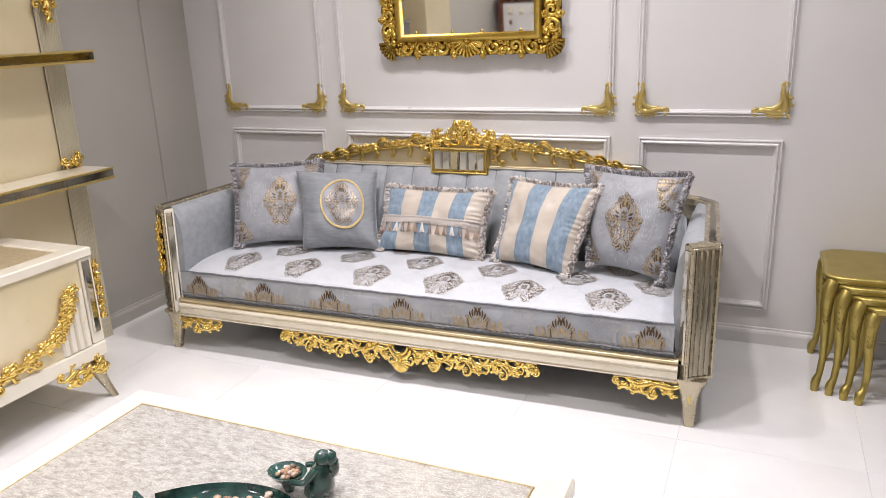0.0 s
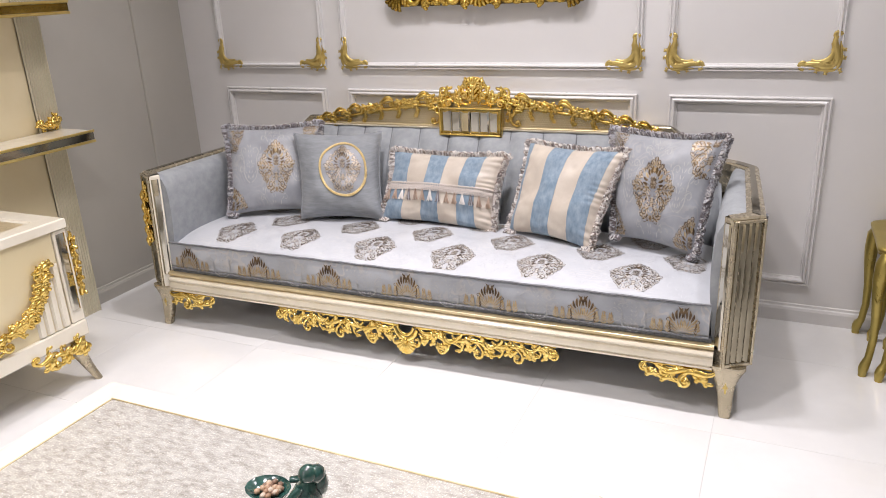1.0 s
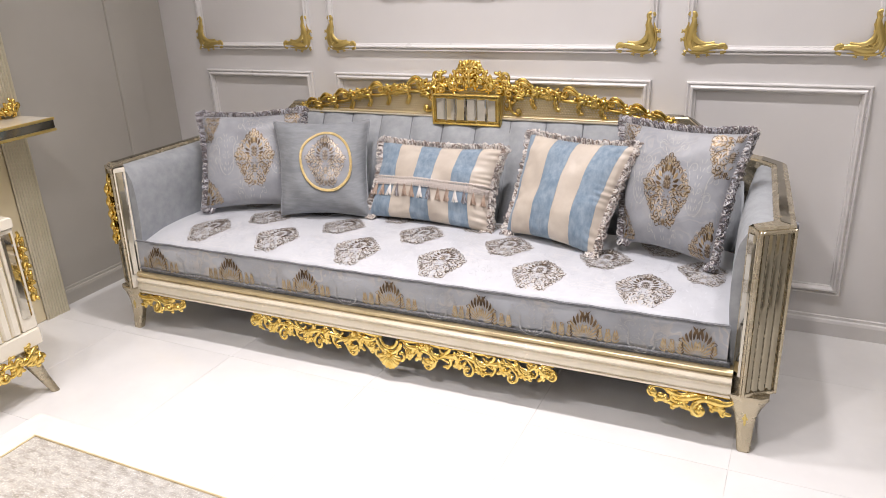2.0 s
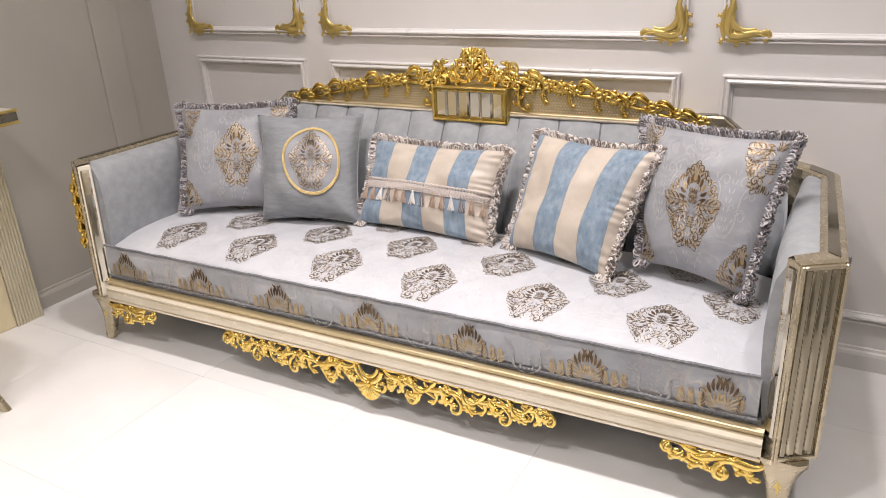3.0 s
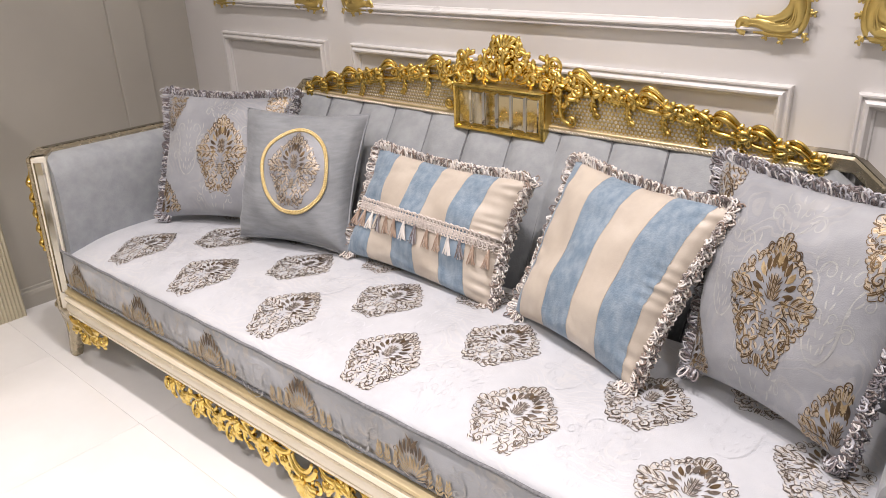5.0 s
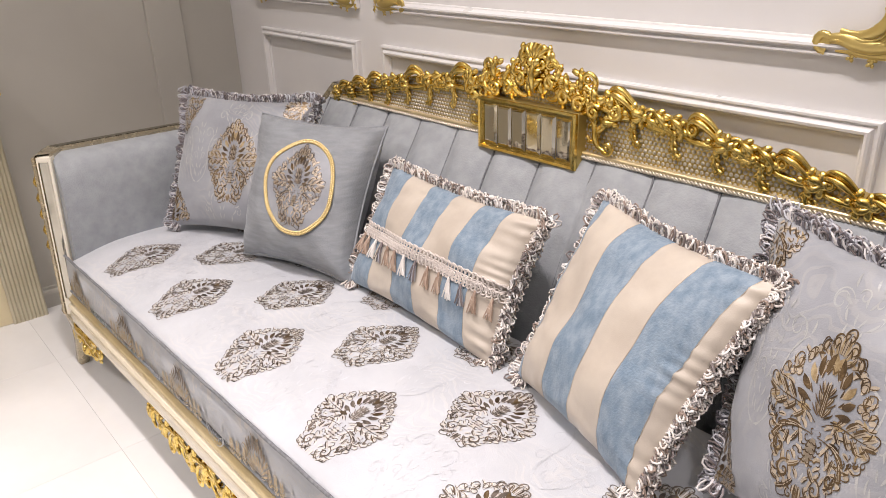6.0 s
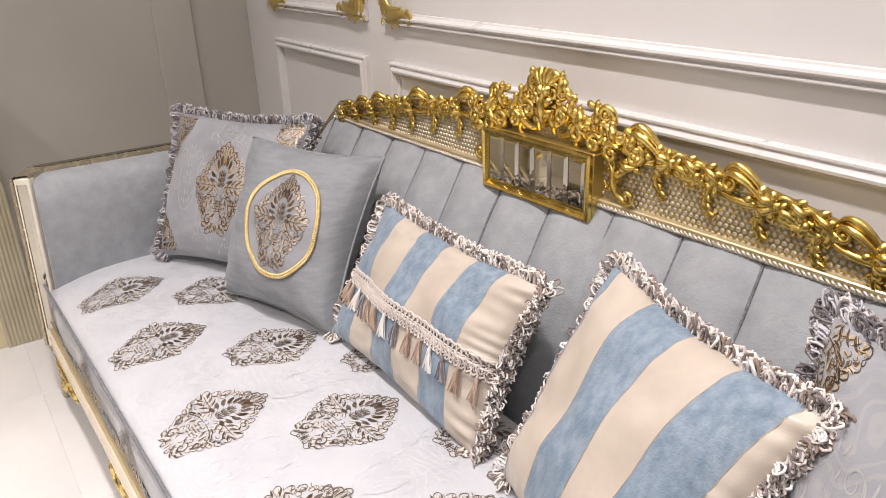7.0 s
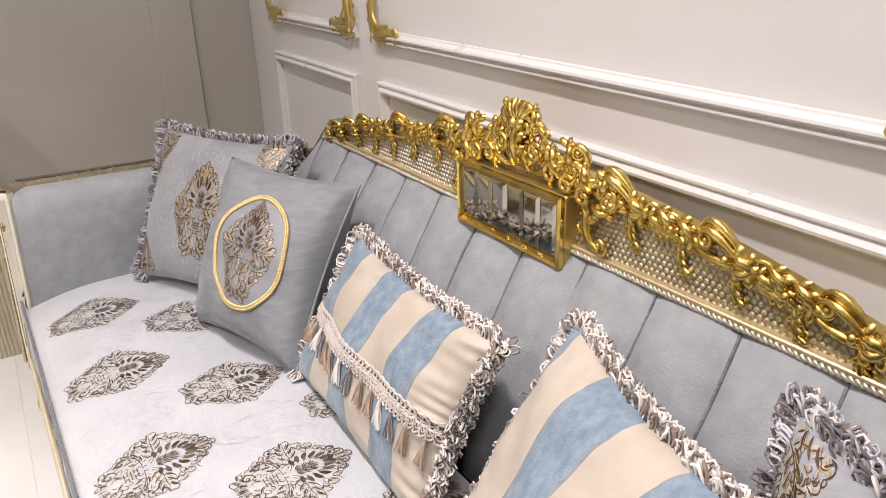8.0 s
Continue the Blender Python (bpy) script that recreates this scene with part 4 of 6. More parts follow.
    def inner_slant(t, d, z):
        return (SX + sg * (1.130 + 0.030 / LI * t - 0.035 / LI * d), SY + 0.020 - 0.035 / LI * t - 0.030 / LI * d, z)
    s = Shape()
    s.box(0.0, LI, -0.03, 0.0, 0.175, 0.684, 0.003)
    stile = part("front_stile", s.mapped(inner_slant), IVORY if sg < 0 else CHAMP, sofa, "narrow stile with inset mirror", smooth=False)
    s = Shape()
    s.grid([[(0.008, 0.0012, z), (0.014, 0.005, z), (LI - 0.014, 0.005, z), (LI - 0.008, 0.0012, z)] for z in (0.235, 0.668)])
    part("mirror_strip", s.mapped(inner_slant), PLAQUE_MIRROR, stile, "bevelled mirror strip", smooth=False)
    # slanted front panel with four mirror strips
    L = math.hypot(0.09, 0.06)

    def slant(t, d, z):
        return (SX + sg * (1.16 + 0.09 / L * t + 0.06 / L * d), SY - 0.015 + 0.06 / L * t - 0.09 / L * d, z)
    s = Shape()
    s.box(0.0, L, -0.02, 0.0, 0.175, 0.684, 0.002)
    slanted = part("slanted_panel", s.mapped(lambda a, d, z: slant(a, d, z)), CHAMP, sofa, "slanted front panel of mirror strips", smooth=False)
    s = Shape()
    for a, b, p, q in ((0.0, 0.009, 0.178, 0.682), (L - 0.009, L, 0.178, 0.682), (0.009, L - 0.009, 0.672, 0.682), (0.009, L - 0.009, 0.178, 0.19)):
        s.box(a, b, 0.0005, 0.010, p, q, 0.002)
    part("panel_edge", s.mapped(lambda a, d, z: slant(a, d, z)), CHAMP, slanted, smooth=False)
    for k in range(4):
        a0 = 0.011 + (L - 0.022) * k / 4
        a1 = 0.011 + (L - 0.022) * (k + 1) / 4 - 0.002
        s = Shape()
        s.grid([[(a0, 0.001, z), (a0 + 0.005, 0.006, z), (a1 - 0.005, 0.006, z), (a1, 0.001, z)] for z in (0.192, 0.670)])
        part("mirror_strip", s.mapped(lambda a, d, z: slant(a, d, z)), BRONZE_MIRROR, slanted, smooth=False)
    # gilded carving down the outer corner
    if sg < 0:
        s = Shape()
        for k in range(5):
            s_scroll(s, 0.05 + 0.012 * (-1) ** k, 0.655 - 0.05 * k, 0.05 - 0.012 * (-1) ** k, 0.60 - 0.05 * k, 0.008, 0.004, 0.45, (-1) ** k)
            acanthus(s, 0.05, 0.62 - 0.05 * k, -90, 0.05, 0.008, 0.012, 2, 0.3)
        part("corner_carving", s.mapped(lambda a, d, b: slant(a, 0.004 - d * 1.3, b)), GOLD, slanted, "gilded leaf carving")

s = Shape()
s.box(SX + 1.244, SX + 1.256, SY + 0.10, SY + 0.125, 0.630, 0.676, 0.002)
part("side_latch", s, CORD_AND_SHADE, sofa, "small dark latch on the arm side", smooth=False)

# back upholstery with upright channels
s = Shape()
rows = []
seams = [-1.12 + 0.1465 * k for k in range(-7, 8)]


def back_line(x, q):
    """Depth and height of the back's upholstery between the channels' crowns."""
    top = 0.772 if abs(x - SX) < 0.84 else 0.772 - (abs(x - SX) - 0.84) * 0.72
    sway = 0.004 * noise.noise(Vector((x * 9, q * 5, 1.7)))
    return 0.655 + 0.178 * q - 0.032 * math.sin(math.pi * min(1, q * 1.02)) + sway, 0.38 + (top - 0.38) * q


def seam_x(x, q):
    return x + 0.012 * math.sin(math.pi * q) + 0.007 * math.sin(2.6 * q + x * 3) * (1 - q)


NB = 225
for i in range(NB + 1):
    x = SX - 1.08 + 2.16 * i / NB
    f = ((x + 1.12) / 0.1465) % 1.0
    puff = 0.032 * math.sin(math.pi * f) ** 0.6 - 0.004
    row = []
    for k in range(19):
        q = k / 18
        v, z = back_line(x, q)
        ripple = 0.0022 * noise.noise(Vector((x * 38, q * 7, 4.4)))
        row.append((seam_x(x, q), SY + v - puff * min(1, 6 * (1 - q) + 0.25) - ripple, z))
    row.append((x, SY + 0.862, row[-1][2] + 0.002))
    rows.append(row)
s.grid(rows)
back = part("backrest_upholstery", s, VELVET, sofa, "grey-blue velvet back with stitched channels")
# dark tubes along the stitching, coloured as the shade in the deep folds
for x in seams:
    if abs(x - SX) < 0.85:
        s = Shape()
        s.tube([(seam_x(x, q), SY + back_line(x, q)[0] - 0.0015, back_line(x, q)[1]) for q in [i / 18 for i in range(19)]], 0.0028, 6)
        part("seam", s, CORD_AND_SHADE, back)

# back frame with stepped ends
outline = [(-1.16, 0.66), (-1.0, 0.70), (-0.868, 0.806), (0.868, 0.806), (1.0, 0.70), (1.16, 0.66)]
s = Shape()
rows = []
for v, e in ((0.862, 0.035), (0.858, 0.03), (0.858, 0.006), (0.862, 0.0), (0.900, 0.0), (0.904, 0.004)):
    rows.append([(SX + u, SY + v, z - e) for u, z in outline])
s.grid(rows)
s.grid([[(SX + u, SY + 0.904, 0.2) for u, z in outline], [(SX + u, SY + 0.904, z - 0.004) for u, z in outline]])
part("back_frame", s, CHAMP, sofa, "champagne back frame with slanted ends", smooth=False)
for sg in (-1, 1):
    s = Shape()
    s.grid([[(SX + sg * u, SY + v, z + 0.0015) for u, z in ((0.79, 0.806), (0.868, 0.806), (1.0, 0.70))] for v in (0.866, 0.896)])
    part("frame_mirror_strip", s, BRONZE_MIRROR, sofa, "tinted mirror strip on frame ends", smooth=False)

# cresting: honeycomb strip, rope, scrolls
def arc_top(u):
    k = min(1, abs(u) / 0.80)
    return 0.800 + 0.112 * (1 - k ** 2.0)


CY = SY + 0.838
s = Shape()
us = [-0.82 + 1.64 * i / 40 for i in range(41)]
s.grid([[(SX + u, CY, 0.770) for u in us], [(SX + u, CY, arc_top(u)) for u in us], [(SX + u, CY + 0.022, arc_top(u)) for u in us], [(SX + u, CY + 0.022, 0.770) for u in us]])
crest_board = part("crest_board", s, GOLD_SATIN, sofa, "honeycomb lattice crest board", smooth=False)
s = Shape()
d = 0.0108
for r in range(15):
    z = 0.787 + r * d * 0.87
    for c in range(-78, 79):
        u = (c + 0.5 * (r % 2)) * d
        if abs(u) < 0.80 and z < arc_top(u) - 0.004:
            k0 = len(s.v)
            ring = [(SX + u + 0.0046 * math.cos(j * math.pi / 3), CY - 0.0008, z + 0.0046 * math.sin(j * math.pi / 3)) for j in range(6)]
            ring2 = [(SX + u + 0.0030 * math.cos(j * math.pi / 3), CY - 0.0040, z + 0.0030 * math.sin(j * math.pi / 3)) for j in range(6)]
            s.grid([ring, ring2], close=True)
            s.face(ring2)
tagged(part("bead_lattice", s, ROPE, crest_board, "pearl-like champagne lattice beads"), kind="stuff")
for z, dv, r in ((0.776, -0.012, 0.0050),):
    s = Shape()
    for ph in (0, math.pi):
        pts = []
        for i in range(700):
            k = i / 699
            t = k * 2 * math.pi * 95 + ph
            pts.append((SX - 0.83 + 1.66 * k, CY + dv + 0.0028 * math.cos(t), z + 0.0028 * math.sin(t)))
        s.tube(pts, 0.0029, 5)
    part("rope_trim", s, ROPE, sofa, "twisted silver rope trim")
s = Shape()
s.box(SX - 0.83, SX + 0.83, CY - 0.014, CY + 0.02, 0.779, 0.787, 0.002)
part("crest_bead_rail", s, RAIL_GOLD, sofa, smooth=False)

s = Shape()
for sg in (-1, 1):
    knots = [0.195, 0.290, 0.385, 0.475, 0.565, 0.650, 0.730, 0.800]
    for k in range(len(knots) - 1):
        t = Shape()
        a0, a1 = knots[k], knots[k + 1]
        b0, b1 = arc_top(a0) - 0.011, arc_top(a1) - 0.011
        L = a1 - a0
        w = 0.0142 - 0.0007 * k
        if k in (0, 2, 4, 5, 6):
            # hook: a volute that rises, turns over and runs out to a leaf
            hk = 1 - 0.085 * k
            vc = (a0 + 0.22 * L, b0 + 0.004 * hk)
            relief(t, spiral(vc[0], vc[1], 0.0185 * hk, 0.005, 80, 80 + 430, 18), 0.0050, 0.010, 0.9, (1, 0.95, 0.9), 6, 0.006)
            t.ball((vc[0], -0.016, vc[1]), 0.006, 0.006, 0.006)
            for off, ww, dd in ((0.0, w * 0.72, 0.010), (-0.010, w * 0.52, 0.018), (0.007, w * 0.42, 0.016)):
                relief(t, bezier((vc[0] - 0.010, vc[1] + 0.014 + off * 0.4), (a0 + 0.28 * L, b0 + 0.050 * hk + off), (a0 + 0.56 * L, b0 + 0.038 * hk + off), (a0 + 0.98 * L, b1 - 0.002 + off * 0.5), 14), ww, dd, 0.8, (0.6, 1.2, 0.4), 7, 0.006)
            acanthus(t, a0 + 0.70 * L, b1 + 0.004, 20, 0.036, 0.0085, 0.014, 2, -0.7)
            acanthus(t, a0 + 0.72 * L, b1 - 0.006, -24, 0.034, 0.0080, 0.014, 2, 0.8)
        else:
            # pierced rings in a cluster of leaves
            for q, r, up in ((0.18, 0.0125, 0.006), (0.56, 0.0145, 0.003)):
                c = (a0 + q * L, b0 + (b1 - b0) * q + up)
                relief(t, spiral(c[0], c[1], r, r * 0.96, 0, 362, 14), 0.0046, 0.010, 0.9, (1, 1, 1), 6, 0.004)
                acanthus(t, c[0] + r * 0.6, c[1] + r * 0.7, -18 + 10 * q, 0.046, 0.0072, 0.013, 3, -0.5)
                acanthus(t, c[0] - r, c[1] - r * 0.8, 12, 0.040, 0.0062, 0.012, 3, -0.6)
        relief(t, bezier((a0 - 0.004, b0 - 0.010), (a0 + 0.3 * L, b0 - 0.030), (a0 + 0.65 * L, b1 - 0.002), (a1 + 0.004, b1 - 0.014), 10), w * 0.66, 0.008, 0.9, (0.7, 1.0, 0.7), 6, 0.004)
        t.ball((a0 + 0.66 * L, -0.026, b1 + 0.004), 0.007, 0.006, 0.007)
        # hanging leaf
        if k < 6:
            drop = 0.062 - 0.006 * k
            ah = a0 + 0.78 * L
            relief(t, bezier((ah, b1 - 0.008), (ah + 0.014, b1 - 0.016), (ah - 0.016, b1 - 0.028), (ah + 0.004, b1 - drop), 8), 0.0058, 0.008, 0.9, (1, 0.9, 0.5), 6, 0.004)
            acanthus(t, ah, b1 - drop * 0.30, -96, 0.042, 0.0050, 0.011, 3, 0.35)
            relief(t, spiral(ah + 0.011, b1 - drop, 0.0085, 0.003, 180, 520, 10), 0.0040, 0.009)
        t.mapped(lambda a, d, b: (sg * a, d, b))
        k0 = len(s.v)
        s.v += t.v
        s.f += [tuple(i + k0 for i in f) for f in t.f]
        s.m += t.m
part("crest_vine", s.mapped(lambda a, d, b: (SX + 0.01 + a, CY + 0.004 + d, b)), GOLD, sofa, "gilded carved vine along the crest")

s = Shape()
for sg in (-1, 1):
    t = Shape()
    for a0, b0, a1, b1, w, side in ((0.02, 0.90, 0.055, 0.955, 0.0095, 1), (0.03, 0.89, 0.115, 0.925, 0.0095, -1), (0.08, 0.885, 0.155, 0.925, 0.009, 1), (0.12, 0.875, 0.205, 0.905, 0.009, -1), (0.15, 0.86, 0.185, 0.80, 0.008, 1), (0.165, 0.88, 0.23, 0.895, 0.008, 1), (0.01, 0.945, 0.03, 0.985, 0.0085, -1)):
        s_scroll(t, a0, b0, a1, b1, w, 0.014, 0.5, side)
    for a, b, g, ln in ((0.0, 0.95, 80, 0.05), (0.03, 0.955, 60, 0.045), (0.055, 0.925, 50, 0.04), (0.09, 0.905, 80, 0.04), (0.125, 0.915, 70, 0.045), (0.165, 0.895, 80, 0.036), (0.20, 0.89, 55, 0.034), (0.05, 0.91, 100, 0.045), (0.02, 0.89, 90, 0.05), (0.10, 0.895, 120, 0.04), (0.14, 0.88, 30, 0.04), (0.18, 0.87, -30, 0.04)):
        acanthus(t, a, b, g, ln, 0.0078, 0.018, 2, 0.5)
    for c in ((0.045, 0.925), (0.085, 0.90), (0.125, 0.89), (0.165, 0.88), (0.02, 0.965)):
        relief(t, spiral(c[0], c[1], 0.019, 0.005, 40, 460, 14), 0.0055, 0.026, 0.9, (1, 1, 0.8))
    t.mapped(lambda a, d, b: (sg * a, d, b))
    k0 = len(s.v)
    s.v += t.v
    s.f += [tuple(i + k0 for i in f) for f in t.f]
    s.m += t.m
shell(s, 0, 0.966, 0.040, 0.02, 48, 132, 5, 0.008)
acanthus(s, 0, 0.90, 90, 0.07, 0.009, 0.028, 3, 0.0)
part("crest_carving", s.mapped(lambda a, d, b: (SX + 0.024 + a, CY + 0.002 + d, b)), GOLD, sofa, "tall gilded carved crest centre")

# mirrored plaque in the middle of the crest
PX0, PX1, PZ0, PZ1, PY = -1.306, -1.008, 0.748, 0.873, SY + 0.806
s = Shape()
s.box(PX0, PX1, PY, PY + 0.045, PZ0, PZ1, 0.003)
plaque = part("crest_plaque", s, GOLD_SATIN, sofa, "gold-framed plaque of bevelled mirrors", smooth=False)
s = Shape()
rows = []
for o, dd in ((0.0, 0.0), (0.0, 0.008), (0.004, 0.012), (0.009, 0.010), (0.013, 0.001)):
    rows.append([(PX0 + o, PY - dd, PZ0 + o), (PX1 - o, PY - dd, PZ0 + o), (PX1 - o, PY - dd, PZ1 - o), (PX0 + o, PY - dd, PZ1 - o)])
s.grid(rows, close=True)
part("plaque_frame", s, GOLD, plaque, "polished gold frame", smooth=False)
for k in range(6):
    w = (PX1 - PX0 - 0.028) / 6
    a0 = PX0 + 0.014 + w * k
    s = Shape()
    z0, z1 = PZ0 + 0.014, PZ1 - 0.014
    o = [(a0, PY - 0.001, z0), (a0 + w - 0.001, PY - 0.001, z0), (a0 + w - 0.001, PY - 0.001, z1), (a0, PY - 0.001, z1)]
    e = 0.007
    tilt = 0.0012 * ((k * 7) % 3 - 1)
    i4 = [(a0 + e, PY - 0.006, z0 + e), (a0 + w - e, PY - 0.006 - tilt, z0 + e), (a0 + w - e, PY - 0.006 - tilt, z1 - e), (a0 + e, PY - 0.006, z1 - e)]
    s.grid([o, i4], close=True)
    s.face(i4)
    part("bevelled_mirror", s, PLAQUE_MIRROR, plaque, "small bevelled mirror", smooth=False)

# the front of the sofa leans back a little, easing out towards the back rest
seen = set()
for ob in sofa.children_recursive:
    if ob.type != "MESH" or ob.data.name in seen:
        continue
    seen.add(ob.data.name)
    for vert in ob.data.vertices:
        depth = vert.co.y - SY
        front = min(1.0, max(0.0, 1 - depth / 0.55))
        z = vert.co.z
        vert.co.y += (0.022 + 0.042 * z) * front
        vert.co.z += 0.010 * min(1.0, z / 0.15, max(0.0, (0.42 - z) / 0.16)) * (1.0 if depth < 0.3 else 0.0)


# the whole sofa is turned a little from the wall
turn_about = Matrix.Translation((SX, SY + 0.02, 0)) @ Matrix.Rotation(radians(1.2), 4, "Z") @ Matrix.Translation((-SX, -SY - 0.02, 0))
sofa.matrix_basis = turn_about @ sofa.matrix_basis


# ---- cushions ----
def pillow_surface(tl, tr, bl, br, thick, seed):
    TL, TR, BL, BR = (Vector((x - 0.013, y - 0.013, z + 0.008 + 0.022 * max(0.0, min(1.0, (x + 1.2) / 0.8)))) for x, y, z in (tl, tr, bl, br))
    n = ((TR - TL) + (BR - BL)).cross((TL - BL) + (TR - BR)).normalized()

    def at(sx, ty, side=1, lift=0.0):
        """sx, ty in -1..1; side 1 is the front."""
        a = sx * (1 - 0.085 * (1 - ty * ty))
        b = ty * (1 - 0.085 * (1 - sx * sx))
        p = BL.lerp(BR, (a + 1) / 2).lerp(TL.lerp(TR, (a + 1) / 2), (b + 1) / 2)
        e = max(0.0, (1 - sx * sx)) ** 0.5 * max(0.0, (1 - ty * ty)) ** 0.5
        e = e ** 0.85
        edge = max(abs(sx), abs(ty))
        wr = noise.noise(Vector((sx * 2.2 + seed, ty * 2.2, seed * 0.7))) * 0.016
        wr += noise.noise(Vector((sx * 7 + seed, ty * 7, 3.1))) * 0.010 * edge ** 4
        return p + n * (side * (thick * e + wr * e ** 0.5) + side * lift)
    return at, n


def pillow_body(at, n=36, slot=None, breaks=None, rows_n=None):
    s = Shape()
    xs = [-1 + 2 * i / n for i in range(n + 1)]
    if breaks:
        xs = sorted(set([x for x in xs if all(abs(x - b) > 0.02 for b in breaks)] + list(breaks)))
    m = rows_n or n
    ys = [-1 + 2 * j / m for j in range(m + 1)]
    for side in (1, -1):
        rows = [[at(x, y, side) for y in ys] for x in xs]
        s.grid(rows, slot=(lambda i, j: slot(xs[i] / 2 + xs[i + 1] / 2, ys[j])) if slot else 0)
    return s


def edge_points(at, n):
    out = []
    for i in range(n):
        k = 4 * i / n
        q, f = int(k), 2 * (k - int(k)) - 1
        sx, ty = ((f, -1), (1, f), (-f, 1), (-1, -f))[q]
        out.append((sx, ty))
    return out


def ruched_fringe(at, nrm, count, length, seed):
    """Looped yarn all round the seam."""
    rnd = random.Random(seed)
    s = Shape()
    mid = at(0, 0, 1) * 0.5 + at(0, 0, -1) * 0.5
    for sx, ty in edge_points(at, count):
        if ty < -0.999 and abs(sx) < 0.9:
            continue
        p = at(sx * 0.985, ty * 0.985, 1) * 0.5 + at(sx * 0.985, ty * 0.985, -1) * 0.5
        ax = (at(1, ty) - at(-1, ty)).normalized() * (math.copysign(1, sx) if abs(sx) > 0.999 else 0)
        ay = (at(sx, 1) - at(sx, -1)).normalized() * (math.copysign(1, ty) if abs(ty) > 0.999 else 0)
        o = (ax + ay)
        o = o.normalized() if o.length > 0 else (p - mid).normalized()
        t = o.cross(nrm).normalized()
        for q in range(9):
            ln = length * rnd.uniform(0.45, 1.0)
            lean = t * rnd.uniform(-0.8, 0.8) + nrm * rnd.uniform(-0.8, 1.1)
            d1 = (o + lean * 0.6).normalized()
            d2 = (t * rnd.choice((-1, 1)) + nrm * rnd.uniform(-0.7, 0.9)).normalized()
            d3 = d1.cross(d2)
            b = p + nrm * rnd.uniform(-0.006, 0.010) + t * rnd.uniform(-0.005, 0.005) - o * 0.005
            w = rnd.uniform(0.0012, 0.0018)
            r = ln * rnd.uniform(0.30, 0.48)
            z = rnd.uniform(-0.5, 0.5) * r
            s.tube([b, b + d1 * ln * 0.40 - d2 * r * 0.10, b + d1 * ln * 0.76 + d3 * z * 0.4, b + d1 * ln * 0.96 + d2 * r * 0.40 + d3 * z, b + d1 * ln * 0.84 + d2 * r * 0.95 + d3 * z, b + d1 * ln * 0.52 + d2 * r * 1.12 + d3 * z * 0.5, b + d1 * ln * 0.22 + d2 * r * 0.85], [w, w * 1.1, w * 1.2, w * 1.25, w * 1.2, w * 1.1, w], 6)
    return s


def damask_pillow(name, corners, thick, seed, motifs, label):
    at, nrm = pillow_surface(*corners, thick, seed)
    base = sum((Vector(c) for c in corners), Vector()) / 4
    root = thing(name, (base.x, base.y, min(c[2] for c in corners)), label, "cushion", "cushions along the sofa back")
    cover = part("cushion_cover", pillow_body(at), DAMASK, root, "silver-blue woven damask cover")
    for ca, cb, sa, sb in motifs:
        weave("woven_motif", cover, lambda a, b, lift: at(max(-1, min(1, ca + a * sa)), max(-1, min(1, cb + b * sb)), 1, lift), keep=lambda a, b: abs(ca + a * sa) < 0.97 and abs(cb + b * sb) < 0.97, mats=(THREAD_MIX, THREAD_FAN, THREAD_TAN))
    for ca, cb in ((-0.52, 0.12), (0.56, 0.1), (0.0, 0.86), (0.0, -0.86)):
        weave("woven_scroll", cover, lambda a, b, lift: at(max(-1, min(1, ca + a * 0.30)), max(-1, min(1, cb + b * 0.42)), 1, lift), keep=lambda a, b: abs(ca + a * 0.30) < 0.97 and abs(cb + b * 0.42) < 0.97, mats=(THREAD_PALE,) * 3, strips=ARABESQUE)
    part("fringe", ruched_fringe(at, nrm, 330, 0.031, seed), FRINGE_GREY, root, "ruched grey yarn fringe")
    return root


damask_pillow("damask_cushion", ((-2.248, 3.035, 0.800), (-1.878, 3.272, 0.792), (-2.154, 2.880, 0.432), (-1.80, 3.085, 0.420)), 0.070, 1.3,
              [(0.07, -0.02, 0.42, 0.53), (-0.95, 0.88, 0.34, 0.44), (0.98, 0.85, 0.34, 0.44), (-0.95, -0.95, 0.34, 0.44), (0.98, -0.95, 0.34, 0.44)], "silver-blue damask cushion with bronze palmettes and yarn fringe")
damask_pillow("damask_cushion", ((-0.498, 3.262, 0.800), (-0.052, 3.078, 0.818), (-0.435, 3.045, 0.425), (-0.128, 2.955, 0.405)), 0.074, 4.1,
              [(0.02, -0.06, 0.45, 0.51), (0.90, 0.80, 0.36, 0.46), (-0.95, 0.95, 0.34, 0.44), (0.9, -0.92, 0.34, 0.44), (-0.97, -0.92, 0.34, 0.44)], "large silver-blue damask cushion with bronze palmettes and yarn fringe")

# plain velvet cushion with a round medallion
MC = ((-1.926, 3.115, 0.772), (-1.556, 3.280, 0.764), (-1.815, 2.950, 0.424), (-1.450, 3.055, 0.420))
at, nrm = pillow_surface(*MC, 0.098, 2.2)
base = sum((Vector(c) for c in MC), Vector()) / 4
root = thing("medallion_cushion", (base.x, base.y, 0.428), "plain grey velvet cushion with a gold-braided round medallion", "cushion", "cushions along the sofa back")
part("cushion_cover", pillow_body(at, 40), VELVET_PILLOW, root, "grey velvet cover")
RA, RB, CAM, CBM = 0.55, 0.63, 0.17, 0.0
s = Shape()
rows = []
for k in range(9):
    r = 0.02 + 0.98 * k / 8
    rows.append([at(CAM + RA * r * math.cos(2 * math.pi * j / 48), CBM + RB * r * math.sin(2 * math.pi * j / 48), 1, 0.0022) for j in range(48)])
s.grid(rows, close=True)
medal = part("medallion", s, DAMASK, root, "round woven damask medallion")
